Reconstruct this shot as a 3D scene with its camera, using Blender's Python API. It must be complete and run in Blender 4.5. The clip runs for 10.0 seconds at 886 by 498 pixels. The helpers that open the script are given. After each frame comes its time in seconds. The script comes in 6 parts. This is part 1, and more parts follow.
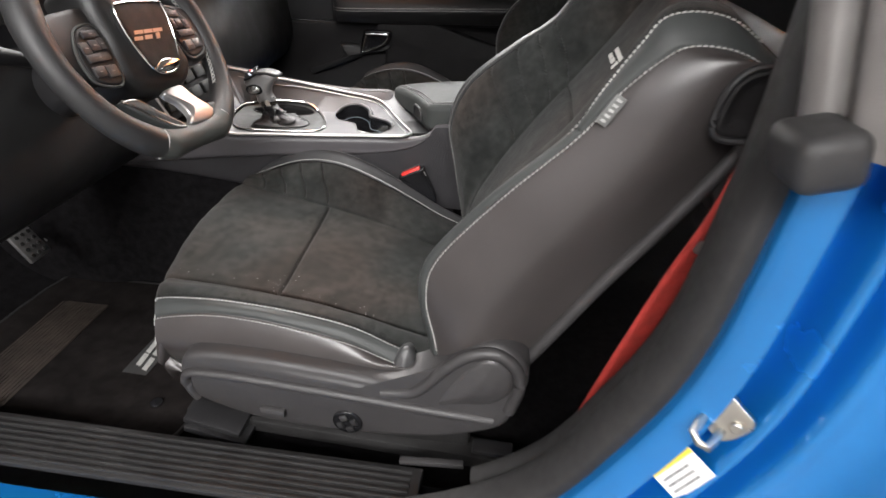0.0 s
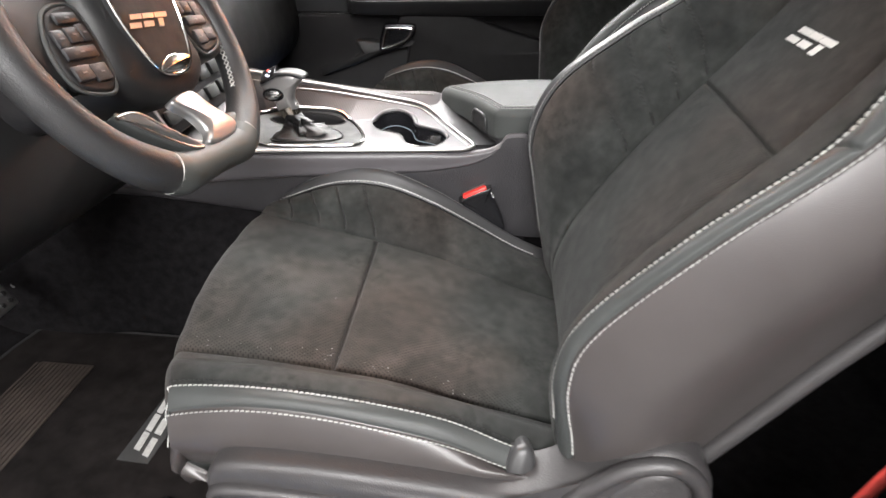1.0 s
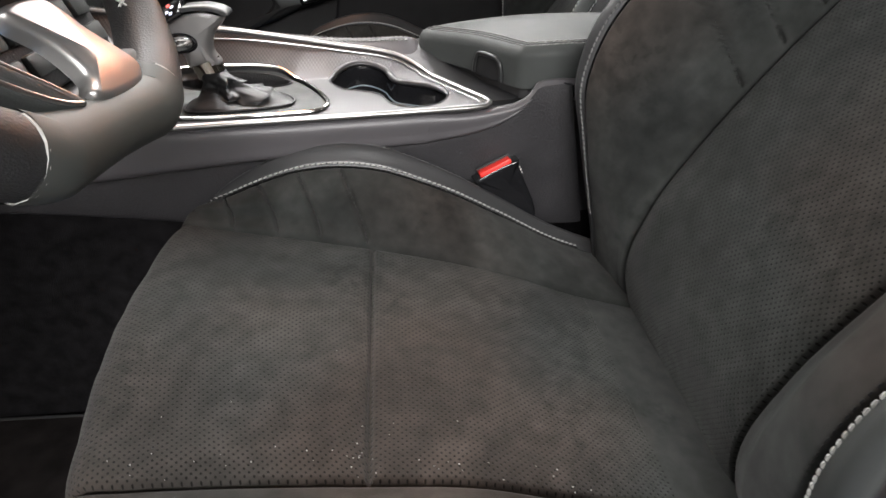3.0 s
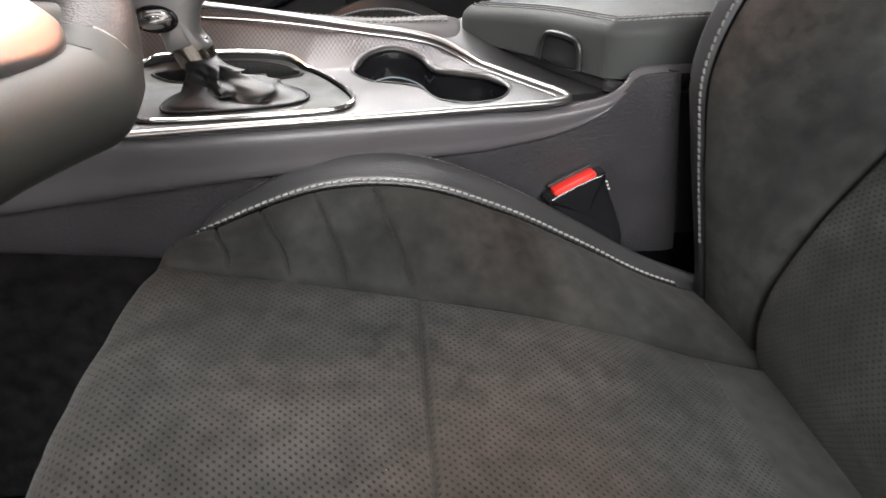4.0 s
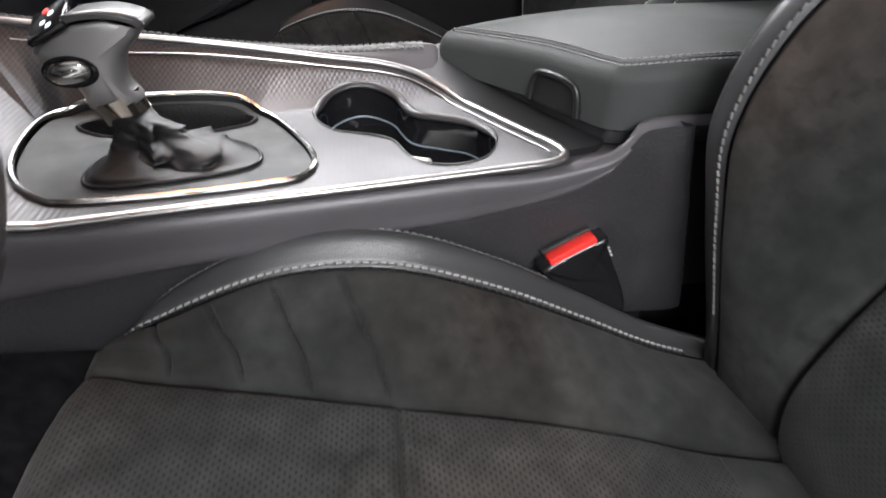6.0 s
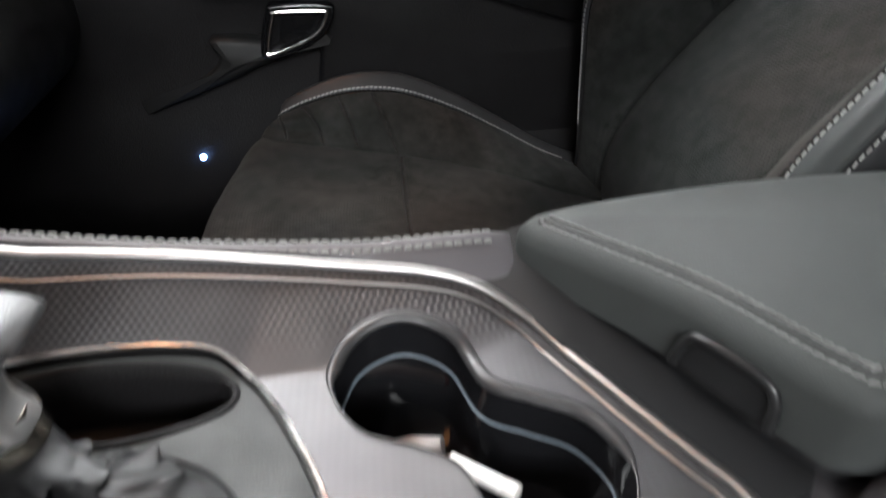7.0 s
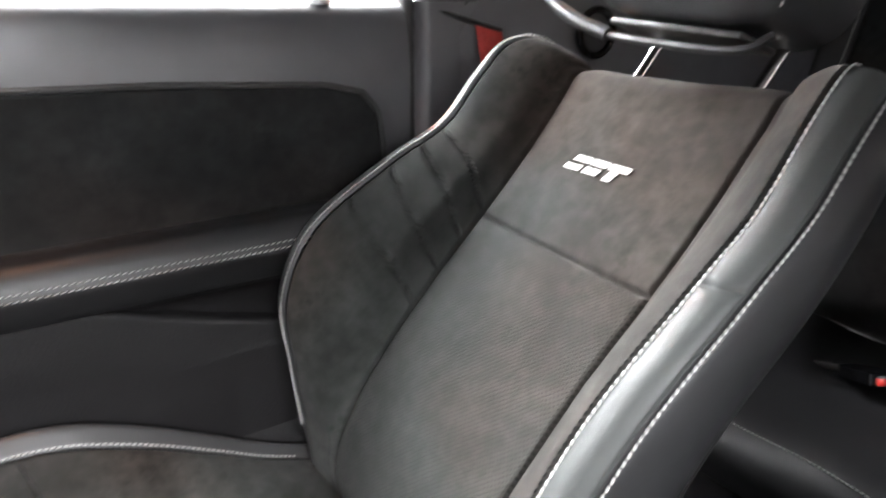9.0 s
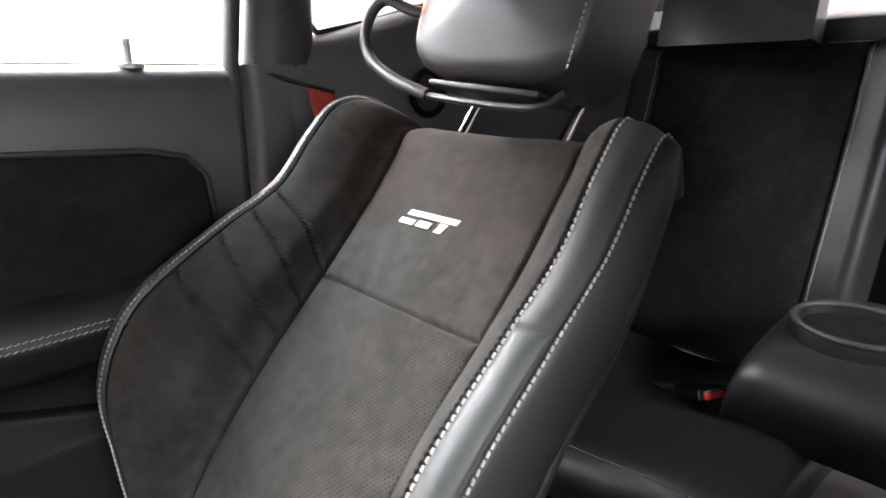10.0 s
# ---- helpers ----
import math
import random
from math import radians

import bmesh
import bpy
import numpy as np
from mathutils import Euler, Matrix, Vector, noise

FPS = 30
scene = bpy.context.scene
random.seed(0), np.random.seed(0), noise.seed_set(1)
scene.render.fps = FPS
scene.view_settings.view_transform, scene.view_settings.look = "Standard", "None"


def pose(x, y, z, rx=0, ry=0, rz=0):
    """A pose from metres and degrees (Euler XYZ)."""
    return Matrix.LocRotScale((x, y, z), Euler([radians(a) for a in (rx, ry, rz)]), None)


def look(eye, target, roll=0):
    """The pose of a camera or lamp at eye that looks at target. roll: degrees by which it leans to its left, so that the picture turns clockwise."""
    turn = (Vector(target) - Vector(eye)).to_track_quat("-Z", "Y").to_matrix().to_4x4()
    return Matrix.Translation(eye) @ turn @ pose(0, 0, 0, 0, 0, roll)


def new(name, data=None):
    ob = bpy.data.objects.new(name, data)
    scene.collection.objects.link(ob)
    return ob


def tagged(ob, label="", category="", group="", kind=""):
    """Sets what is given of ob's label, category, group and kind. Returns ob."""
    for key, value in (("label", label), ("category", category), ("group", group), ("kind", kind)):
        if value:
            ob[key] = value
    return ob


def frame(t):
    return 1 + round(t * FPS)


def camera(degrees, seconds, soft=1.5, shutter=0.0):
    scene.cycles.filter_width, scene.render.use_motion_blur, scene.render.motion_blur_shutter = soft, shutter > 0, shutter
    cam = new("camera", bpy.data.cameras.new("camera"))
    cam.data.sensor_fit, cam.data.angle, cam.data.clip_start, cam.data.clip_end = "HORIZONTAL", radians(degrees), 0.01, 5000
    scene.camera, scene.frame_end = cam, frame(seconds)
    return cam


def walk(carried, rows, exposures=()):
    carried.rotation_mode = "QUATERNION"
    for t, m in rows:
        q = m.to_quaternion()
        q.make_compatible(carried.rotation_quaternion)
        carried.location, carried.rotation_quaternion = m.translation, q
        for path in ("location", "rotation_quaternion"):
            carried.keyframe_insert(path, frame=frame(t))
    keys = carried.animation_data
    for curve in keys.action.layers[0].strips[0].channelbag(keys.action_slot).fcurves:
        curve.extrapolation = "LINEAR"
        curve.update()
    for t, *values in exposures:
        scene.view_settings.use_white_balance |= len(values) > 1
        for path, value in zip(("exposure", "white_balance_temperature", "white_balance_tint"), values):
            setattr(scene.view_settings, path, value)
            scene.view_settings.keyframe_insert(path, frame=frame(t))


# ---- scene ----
cam = camera(74.7, 10.0, shutter=0.35)
# seconds, eye (x, y, z), pitch, yaw, roll
PATH = [
    (0.0, 0.0000, 0.0000, 1.1220, -32.00, 9.00, 0.00),
    (0.5, -0.0961, 0.1120, 1.0946, -31.87, 8.34, -0.16),
    (1.0, -0.1952, 0.2165, 1.0501, -31.88, 6.71, -0.43),
    (1.5, -0.2863, 0.3132, 0.9723, -31.98, 2.38, -0.57),
    (2.0, -0.3203, 0.4029, 0.9171, -32.29, -1.40, -0.33),
    (2.2, -0.3218, 0.4170, 0.9204, -32.39, -2.27, -0.41),
    (3.3, -0.3753, 0.4945, 0.8951, -33.20, -5.25, 0.34),
    (3.5, -0.3763, 0.5172, 0.8571, -33.01, -4.99, 0.09),
    (4.0, -0.4118, 0.6412, 0.8481, -32.97, -5.36, -0.01),
    (4.5, -0.4287, 0.6614, 0.8421, -33.41, -5.89, -0.11),
    (5.0, -0.4097, 0.6689, 0.8436, -33.80, -6.29, -0.10),
    (5.2, -0.3974, 0.6626, 0.8566, -34.24, -6.27, 0.15),
    (6.3, -0.4020, 0.8300, 0.8843, -36.25, -7.82, 0.04),
    (6.5, -0.4050, 0.8962, 0.8879, -36.55, -6.61, -0.60),
    (6.7, -0.4105, 0.9500, 0.8959, -36.57, -6.47, -0.48),
    (6.9, -0.4143, 0.9974, 0.9150, -36.24, -7.12, 0.13),
    (7.1, -0.4114, 1.0498, 0.9445, -36.37, -7.32, 0.46),
    (7.3, -0.4060, 1.0971, 0.9533, -35.93, -7.50, 0.38),
    (7.5, -0.3991, 1.1221, 0.9620, -35.73, -8.16, -0.07),
    (8.0, -0.3512, 1.1469, 0.9908, -33.58, -12.83, -0.23),
    (8.5, -0.3052, 1.1596, 1.0263, -28.10, -20.35, -0.34),
    (9.0, -0.2603, 1.1604, 1.0703, -21.84, -29.42, -0.06),
    (9.5, -0.2346, 1.1659, 1.0802, -17.45, -37.64, -0.19),
    (10.0, -0.2239, 1.1409, 1.0711, -16.49, -42.40, -0.48),
]
walk(cam, [(t, pose(x, y, z, 90 + p, 0, w) @ pose(0, 0, 0, 0, 0, r)) for t, x, y, z, p, w, r in PATH], exposures=[
    (0.0, -0.69, 6350, 10), (0.4, -0.16, 6350, 11), (1.0, -0.1, 6350, 10), (1.5, -0.40, 6350, 9), (2.0, -0.48, 6350, 9),
    (3.5, -0.78, 6330, 9), (4.0, -0.45, 6330, 10), (4.5, -0.32, 6330, 10), (5.0, -0.40, 6280, 10), (6.5, -0.74, 6060, 9),
    (7.0, -0.75, 6080, 7), (7.5, -0.28, 6080, 7), (8.0, 0.32, 6120, 8), (8.5, 0.46, 6120, 9), (9.0, 1.08, 6120, 9), (9.5, 0.95, 6120, 10), (10.0, 0.70, 6120, 10)])

# ---- world and light ----
world = bpy.data.worlds.new("world")
scene.world = world
world.use_nodes = True
world.node_tree.nodes["Background"].inputs[0].default_value = (0.95, 0.97, 1.0, 1)
world.node_tree.nodes["Background"].inputs[1].default_value = 0.3
scene.view_settings.exposure = 0.0


def area(name, at, target, sx, sy, watts, color=(1, 0.97, 0.94)):
    lamp = bpy.data.lights.new(name, "AREA")
    lamp.shape, lamp.size, lamp.size_y, lamp.energy, lamp.color = "RECTANGLE", sx, sy, watts, color
    ob = new(name, lamp)
    ob.matrix_world = look(at, target)
    return ob


# the white lamps are unseen fills, added and placed to light the cabin
area("fill_lamp_driver_side", (0.0, -2.2, 3.05), (-0.2, 1.2, 0.6), 2.6, 0.9, 400)
area("fill_lamp_near_wall", (-0.6, -2.9, 3.1), (-0.6, -3.5, 0.8), 4.0, 0.5, 380)
area("orange_ceiling_lamp", (-0.95, 1.8, 3.2), (-0.5, 1.3, 0.6), 1.1, 0.4, 19, (1.0, 0.40, 0.14))
area("fill_lamp_passenger_side", (-0.8, 3.5, 3.1), (-0.6, 2.9, 0.9), 4.0, 1.8, 900)
area("fill_lamp_far_wall", (0.3, 5.6, 3.1), (0.3, 6.2, 1.0), 5.0, 0.6, 1700)
area("fill_lamp_rear", (3.2, 1.2, 3.1), (0.6, 1.2, 0.6), 0.6, 2.4, 220)


# ---- materials ----
def shader(name):
    m = bpy.data.materials.new(name)
    m.use_nodes = True
    return m, m.node_tree.nodes, m.node_tree.links, m.node_tree.nodes["Principled BSDF"]


def noise_ramp(nodes, links, vec, scale, detail, lo, hi, c0, c1):
    n = nodes.new("ShaderNodeTexNoise")
    n.inputs["Scale"].default_value, n.inputs["Detail"].default_value = scale, detail
    links.new(vec, n.inputs["Vector"])
    r = nodes.new("ShaderNodeValToRGB")
    r.color_ramp.elements[0].position, r.color_ramp.elements[1].position = lo, hi
    r.color_ramp.elements[0].color, r.color_ramp.elements[1].color = (*c0, 1), (*c1, 1)
    links.new(n.outputs["Fac"], r.inputs["Fac"])
    return n, r


def mixer(nodes, links, a, b, fac, mode="MULTIPLY"):
    x = nodes.new("ShaderNodeMix")
    x.data_type, x.blend_type = "RGBA", mode
    for sock, value in ((0, fac), (6, a), (7, b)):
        if hasattr(value, "links"):
            links.new(value, x.inputs[sock])
        else:
            x.inputs[sock].default_value = value
    return x.outputs[2]


def math_node(nodes, links, op, a, b=None):
    x = nodes.new("ShaderNodeMath")
    x.operation = op
    for i, v in enumerate((a, b)):
        if v is None:
            continue
        if hasattr(v, "links"):
            links.new(v, x.inputs[i])
        else:
            x.inputs[i].default_value = v
    return x.outputs[0]


def plain(name, color, rough, metal=0.0, vary=0.25, scale=18, grain=0.0, grain_scale=700, rough_vary=0.12, coat=0.0, cells=False, spec=0.5, coat_rough=0.05):
    """Base colour with large soft blotches, fine grain and uneven gloss."""
    m, nodes, links, b = shader(name)
    tc = nodes.new("ShaderNodeTexCoord").outputs["Object"]
    dark = tuple(c * (1 - vary) for c in color)
    lite = tuple(min(1, c * (1 + vary)) for c in color)
    n, r = noise_ramp(nodes, links, tc, scale, 6, 0.3, 0.7, dark, lite)
    links.new(r.outputs["Color"], b.inputs["Base Color"])
    n2, r2 = noise_ramp(nodes, links, tc, scale * 2.3, 5, 0.25, 0.75, (max(0.02, rough - rough_vary),) * 3, (min(1, rough + rough_vary),) * 3)
    links.new(r2.outputs["Color"], b.inputs["Roughness"])
    b.inputs["Metallic"].default_value = metal
    b.inputs["Coat Weight"].default_value = coat
    b.inputs["Coat Roughness"].default_value = coat_rough
    b.inputs["Specular IOR Level"].default_value = spec
    if grain:
        if cells:
            g = nodes.new("ShaderNodeTexVoronoi")
            out = g.outputs["Distance"]
        else:
            g = nodes.new("ShaderNodeTexNoise")
            g.inputs["Detail"].default_value = 4
            out = g.outputs["Fac"]
        g.inputs["Scale"].default_value = grain_scale
        links.new(tc, g.inputs["Vector"])
        bump = nodes.new("ShaderNodeBump")
        bump.inputs["Strength"].default_value = grain
        bump.inputs["Distance"].default_value = 0.001
        links.new(out, bump.inputs["Height"])
        links.new(bump.outputs[0], b.inputs["Normal"])
    return m


def suede(name, color, dots=0.0, pitch=0.0053, wear=0.32, nap=0.25):
    """Napped cloth: brushed blotches, soft sheen; dots: staggered small holes in the sheet's own metres."""
    m, nodes, links, b = shader(name)
    tcn = nodes.new("ShaderNodeTexCoord")
    tc = tcn.outputs["Object"]
    dark, lite = tuple(c * (1 - wear) for c in color), tuple(c * (1 + wear) for c in color)
    n, r = noise_ramp(nodes, links, tc, 9, 7, 0.32, 0.68, dark, lite)
    n.inputs["Distortion"].default_value = 0.9
    n2, r2 = noise_ramp(nodes, links, tc, 55, 6, 0.3, 0.7, (0.72,) * 3, (1.25,) * 3)
    n3, r3 = noise_ramp(nodes, links, tc, 2.6, 2, 0.44, 0.60, (0.93, 1.0, 0.99), (1.26, 1.02, 0.90))
    col = mixer(nodes, links, r.outputs["Color"], r2.outputs["Color"], 1.0)
    col = mixer(nodes, links, col, r3.outputs["Color"], 1.0)
    n4, r4 = noise_ramp(nodes, links, tc, 85, 4, 0.50, 0.62, (1.0,) * 3, (0.70,) * 3)
    n5, r5 = noise_ramp(nodes, links, tc, 7.0, 2, 0.56, 0.66, (0.0,) * 3, (1.0,) * 3)
    col = mixer(nodes, links, col, r4.outputs["Color"], r5.outputs["Color"])
    fine = nodes.new("ShaderNodeTexNoise")
    fine.inputs["Scale"].default_value, fine.inputs["Detail"].default_value = 1300, 3
    links.new(tc, fine.inputs["Vector"])
    height = math_node(nodes, links, "MULTIPLY", fine.outputs["Fac"], 0.35)
    if dots:
        sep = nodes.new("ShaderNodeSeparateXYZ")
        links.new(tcn.outputs["UV"], sep.inputs[0])
        u = math_node(nodes, links, "DIVIDE", sep.outputs[0], pitch)
        v = math_node(nodes, links, "DIVIDE", sep.outputs[1], pitch * 0.62)
        row = math_node(nodes, links, "FLOOR", v)
        shift = math_node(nodes, links, "MULTIPLY", math_node(nodes, links, "MODULO", row, 2.0), 0.5)
        fu = math_node(nodes, links, "SUBTRACT", math_node(nodes, links, "FRACT", math_node(nodes, links, "ADD", u, shift)), 0.5)
        fv = math_node(nodes, links, "MULTIPLY", math_node(nodes, links, "SUBTRACT", math_node(nodes, links, "FRACT", v), 0.5), 0.62)
        dd = math_node(nodes, links, "SQRT", math_node(nodes, links, "ADD", math_node(nodes, links, "MULTIPLY", fu, fu), math_node(nodes, links, "MULTIPLY", fv, fv)))
        mr = nodes.new("ShaderNodeMapRange")
        mr.inputs["From Min"].default_value, mr.inputs["From Max"].default_value = 0.12, 0.21
        links.new(dd, mr.inputs["Value"])
        hole = nodes.new("ShaderNodeMix")
        hole.data_type = "RGBA"
        links.new(mr.outputs[0], hole.inputs[0])
        hole.inputs[6].default_value = (1 - dots, 1 - dots, 1 - dots, 1)
        hole.inputs[7].default_value = (1, 1, 1, 1)
        col = mixer(nodes, links, col, hole.outputs[2], 1.0)
        height = math_node(nodes, links, "ADD", height, mr.outputs[0])
    links.new(col, b.inputs["Base Color"])
    b.inputs["Roughness"].default_value = 0.92
    b.inputs["Specular IOR Level"].default_value = 0.08
    b.inputs["Sheen Weight"].default_value = nap
    b.inputs["Sheen Roughness"].default_value = 0.6
    bump = nodes.new("ShaderNodeBump")
    bump.inputs["Strength"].default_value, bump.inputs["Distance"].default_value = 0.5, 0.0012
    links.new(height, bump.inputs["Height"])
    links.new(bump.outputs[0], b.inputs["Normal"])
    return m


def trim_metal(name):
    """Dark silver console trim with a fine woven relief."""
    m, nodes, links, b = shader(name)
    tc = nodes.new("ShaderNodeTexCoord").outputs["Object"]
    sep = nodes.new("ShaderNodeSeparateXYZ")
    links.new(tc, sep.inputs[0])
    waves = []
    for sock, k in ((0, 2 * math.pi / 0.0046), (2, 2 * math.pi / 0.0046)):
        waves.append(math_node(nodes, links, "SINE", math_node(nodes, links, "MULTIPLY", sep.outputs[sock], k)))
    weave = math_node(nodes, links, "MULTIPLY", waves[0], waves[1])
    n, r = noise_ramp(nodes, links, tc, 14, 5, 0.3, 0.7, (0.078, 0.076, 0.079), (0.106, 0.104, 0.105))
    b.inputs["Metallic"].default_value = 0.95
    b.inputs["Roughness"].default_value = 0.50
    bump = nodes.new("ShaderNodeBump")
    bump.inputs["Strength"].default_value, bump.inputs["Distance"].default_value = 0.36, 0.0004
    far = nodes.new("ShaderNodeMapRange")
    far.interpolation_type = "SMOOTHSTEP"
    far.inputs["From Min"].default_value, far.inputs["From Max"].default_value = 1.262, 1.285
    links.new(sep.outputs[1], far.inputs["Value"])
    tip = nodes.new("ShaderNodeMapRange")
    tip.interpolation_type = "SMOOTHSTEP"
    tip.inputs["From Min"].default_value, tip.inputs["From Max"].default_value = -0.575, -0.615
    links.new(sep.outputs[0], tip.inputs["Value"])
    zone = math_node(nodes, links, "MAXIMUM", far.outputs[0], math_node(nodes, links, "MULTIPLY", tip.outputs[0], 0.6))
    zone = math_node(nodes, links, "ADD", math_node(nodes, links, "MULTIPLY", zone, 0.92), 0.08)
    links.new(math_node(nodes, links, "MULTIPLY", weave, zone), bump.inputs["Height"])
    tone = nodes.new("ShaderNodeMapRange")
    tone.inputs["From Min"].default_value, tone.inputs["From Max"].default_value = -1.0, 1.0
    tone.inputs["To Min"].default_value, tone.inputs["To Max"].default_value = 0.72, 1.1
    links.new(weave, tone.inputs["Value"])
    tinted = mixer(nodes, links, r.outputs["Color"], tone.outputs[0], zone)
    links.new(tinted, b.inputs["Base Color"])
    links.new(bump.outputs[0], b.inputs["Normal"])
    return m


def glass_mat(name):
    m, nodes, links, b = shader(name)
    b.inputs["Base Color"].default_value = (0.97, 0.98, 0.98, 1)
    b.inputs["Roughness"].default_value = 0.0
    b.inputs["Transmission Weight"].default_value = 1.0
    b.inputs["IOR"].default_value = 1.02
    return m


def glow(name, color, strength):
    m, nodes, links, b = shader(name)
    b.inputs["Base Color"].default_value = (*color, 1)
    b.inputs["Emission Color"].default_value = (*color, 1)
    b.inputs["Emission Strength"].default_value = strength
    return m


SUEDE = suede("suede_black", (0.0260, 0.0254, 0.0246), nap=0.05)
SUEDE_DOT = suede("suede_perforated", (0.0265, 0.0258, 0.0248), dots=0.78, nap=0.05)
LEATHER = plain("leather_black", (0.036, 0.036, 0.037), 0.33, vary=0.15, scale=14, grain=0.12, grain_scale=900, cells=True, rough_vary=0.03)
LEATHER_LID = plain("leather_lid", (0.040, 0.043, 0.0415), 0.62, vary=0.08, scale=14, grain=0.12, grain_scale=900, cells=True, rough_vary=0.03, spec=0.2)
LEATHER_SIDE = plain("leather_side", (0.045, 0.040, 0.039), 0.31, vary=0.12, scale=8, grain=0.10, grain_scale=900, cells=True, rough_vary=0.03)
RIM_LEATHER = plain("rim_leather_black", (0.020, 0.020, 0.0205), 0.50, vary=0.12, scale=14, grain=0.25, grain_scale=700, cells=True, rough_vary=0.05)
VINYL = plain("vinyl_soft_black", (0.013, 0.0128, 0.013), 0.52, spec=0.4, vary=0.12, scale=10, grain=0.10, grain_scale=800, cells=True)
PLASTIC = plain("plastic_grained_black", (0.019, 0.0185, 0.0195), 0.44, vary=0.15, scale=12, grain=0.25, grain_scale=420, cells=True)
CONSOLE_VINYL = plain("vinyl_console_grey", (0.062, 0.058, 0.062), 0.42, vary=0.08, scale=10, grain=0.10, grain_scale=800, cells=True, rough_vary=0.04)
CONSOLE_GRAIN = plain("plastic_console_grained", (0.025, 0.024, 0.026), 0.46, vary=0.12, scale=12, grain=0.45, grain_scale=380, cells=True)
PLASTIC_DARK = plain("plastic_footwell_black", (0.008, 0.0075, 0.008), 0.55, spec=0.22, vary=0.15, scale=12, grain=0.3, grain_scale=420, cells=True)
SHIELD = plain("plastic_seat_shield", (0.038, 0.036, 0.0365), 0.46, vary=0.15, scale=9, grain=0.3, grain_scale=600, cells=True)
GLOSS = plain("gloss_black", (0.008, 0.008, 0.009), 0.08, vary=0.2, rough_vary=0.04)
MATTE = plain("plate_dark_grey", (0.046, 0.049, 0.048), 0.62, vary=0.12, scale=20, grain=0.15, spec=0.3)
CHROME = plain("chrome", (0.74, 0.73, 0.715), 0.16, metal=1.0, vary=0.05, rough_vary=0.04)
BRUSHED = plain("bright_metal_edge", (0.43, 0.42, 0.41), 0.34, metal=1.0, vary=0.04, rough_vary=0.01)
SILVER = plain("satin_silver_paint", (0.33, 0.325, 0.32), 0.32, metal=0.75, vary=0.04, rough_vary=0.03)
DARK_CHROME = plain("dark_chrome", (0.34, 0.31, 0.27), 0.14, metal=1.0, vary=0.05, rough_vary=0.03)
GRAPHITE = plain("graphite_rim", (0.05, 0.049, 0.05), 0.38, metal=0.5, vary=0.15, scale=40)
BOOT = plain("boot_leather", (0.0075, 0.0075, 0.008), 0.46, spec=0.26, vary=0.2, scale=30, grain=0.06, grain_scale=900, cells=True, rough_vary=0.04)
TRIM = trim_metal("woven_metal_trim")
THREAD = plain("thread_white", (0.36, 0.36, 0.345), 0.75, vary=0.15, scale=200)
THREAD_GREY = plain("thread_grey", (0.135, 0.135, 0.131), 0.8, vary=0.2, scale=200)
THREAD_DARK = plain("thread_dark", (0.007, 0.007, 0.007), 0.8, vary=0.2, scale=200)
SATIN = plain("leather_smooth_satin", (0.062, 0.066, 0.062), 0.58, spec=0.3, vary=0.08, scale=14, grain=0.05, grain_scale=900, cells=True, rough_vary=0.02)
STRIP = plain("leather_strip_satin", (0.043, 0.046, 0.045), 0.50, spec=0.32, vary=0.12, scale=14, grain=0.10, grain_scale=900, cells=True, rough_vary=0.02)
DECK = plain("smooth_trim_black", (0.010, 0.010, 0.0105), 0.38, vary=0.15, scale=20, grain=0.05, grain_scale=900, cells=True, rough_vary=0.03)
DOOR_TOP = plain("door_shoulder_vinyl", (0.060, 0.060, 0.064), 0.38, vary=0.12, scale=10, grain=0.12, grain_scale=700, cells=True, rough_vary=0.03)
CARPET = plain("carpet_black", (0.0065, 0.006, 0.0065), 0.95, vary=0.5, scale=60, grain=1.0, grain_scale=900, spec=0.06)
MAT_CLOTH = plain("mat_black_pile", (0.0105, 0.0088, 0.0085), 0.95, vary=0.45, scale=30, grain=1.0, grain_scale=1100, spec=0.08)
RUBBER = plain("rubber_black", (0.016, 0.0153, 0.0153), 0.6, vary=0.3, scale=25, grain=0.3, grain_scale=800)
SEAL = plain("seal_flocked", (0.012, 0.011, 0.011), 0.7, vary=0.3, scale=30, grain=0.4, grain_scale=900)
DARK_LEATHER = plain("leather_dark_black", (0.016, 0.016, 0.017), 0.42, spec=0.35, vary=0.12, scale=14, grain=0.10, grain_scale=900, cells=True, rough_vary=0.03)
HUB_PLATE = plain("hub_plate_matte", (0.012, 0.012, 0.0125), 0.6, vary=0.15, scale=30, grain=0.1, spec=0.25)
DOOR_SUEDE = suede("suede_door_black", (0.0135, 0.0130, 0.0134), nap=0.05)
HEEL = plain("heel_pad_rubber", (0.030, 0.022, 0.018), 0.7, vary=0.4, scale=20, grain=0.3)
ORANGE = glow("heater_orange", (1.0, 0.30, 0.06), 27)
BLUE = plain("paint_blue", (0.012, 0.20, 0.57), 0.22, metal=0.60, vary=0.12, scale=6, coat=1.0)
BELT = plain("belt_red_webbing", (0.36, 0.030, 0.022), 0.7, vary=0.2, scale=60, grain=0.5, grain_scale=900)
RED = plain("red_plastic", (0.72, 0.030, 0.022), 0.35, vary=0.1)
WHITE_PRINT = plain("badge_white", (0.62, 0.60, 0.57), 0.6, vary=0.08)
STEEL = plain("steel_zinc", (0.55, 0.53, 0.48), 0.35, metal=1.0, vary=0.2)
PAPER = plain("label_paper", (0.75, 0.74, 0.72), 0.5, vary=0.06)
YELLOW = plain("label_yellow", (0.70, 0.55, 0.04), 0.5, vary=0.06)
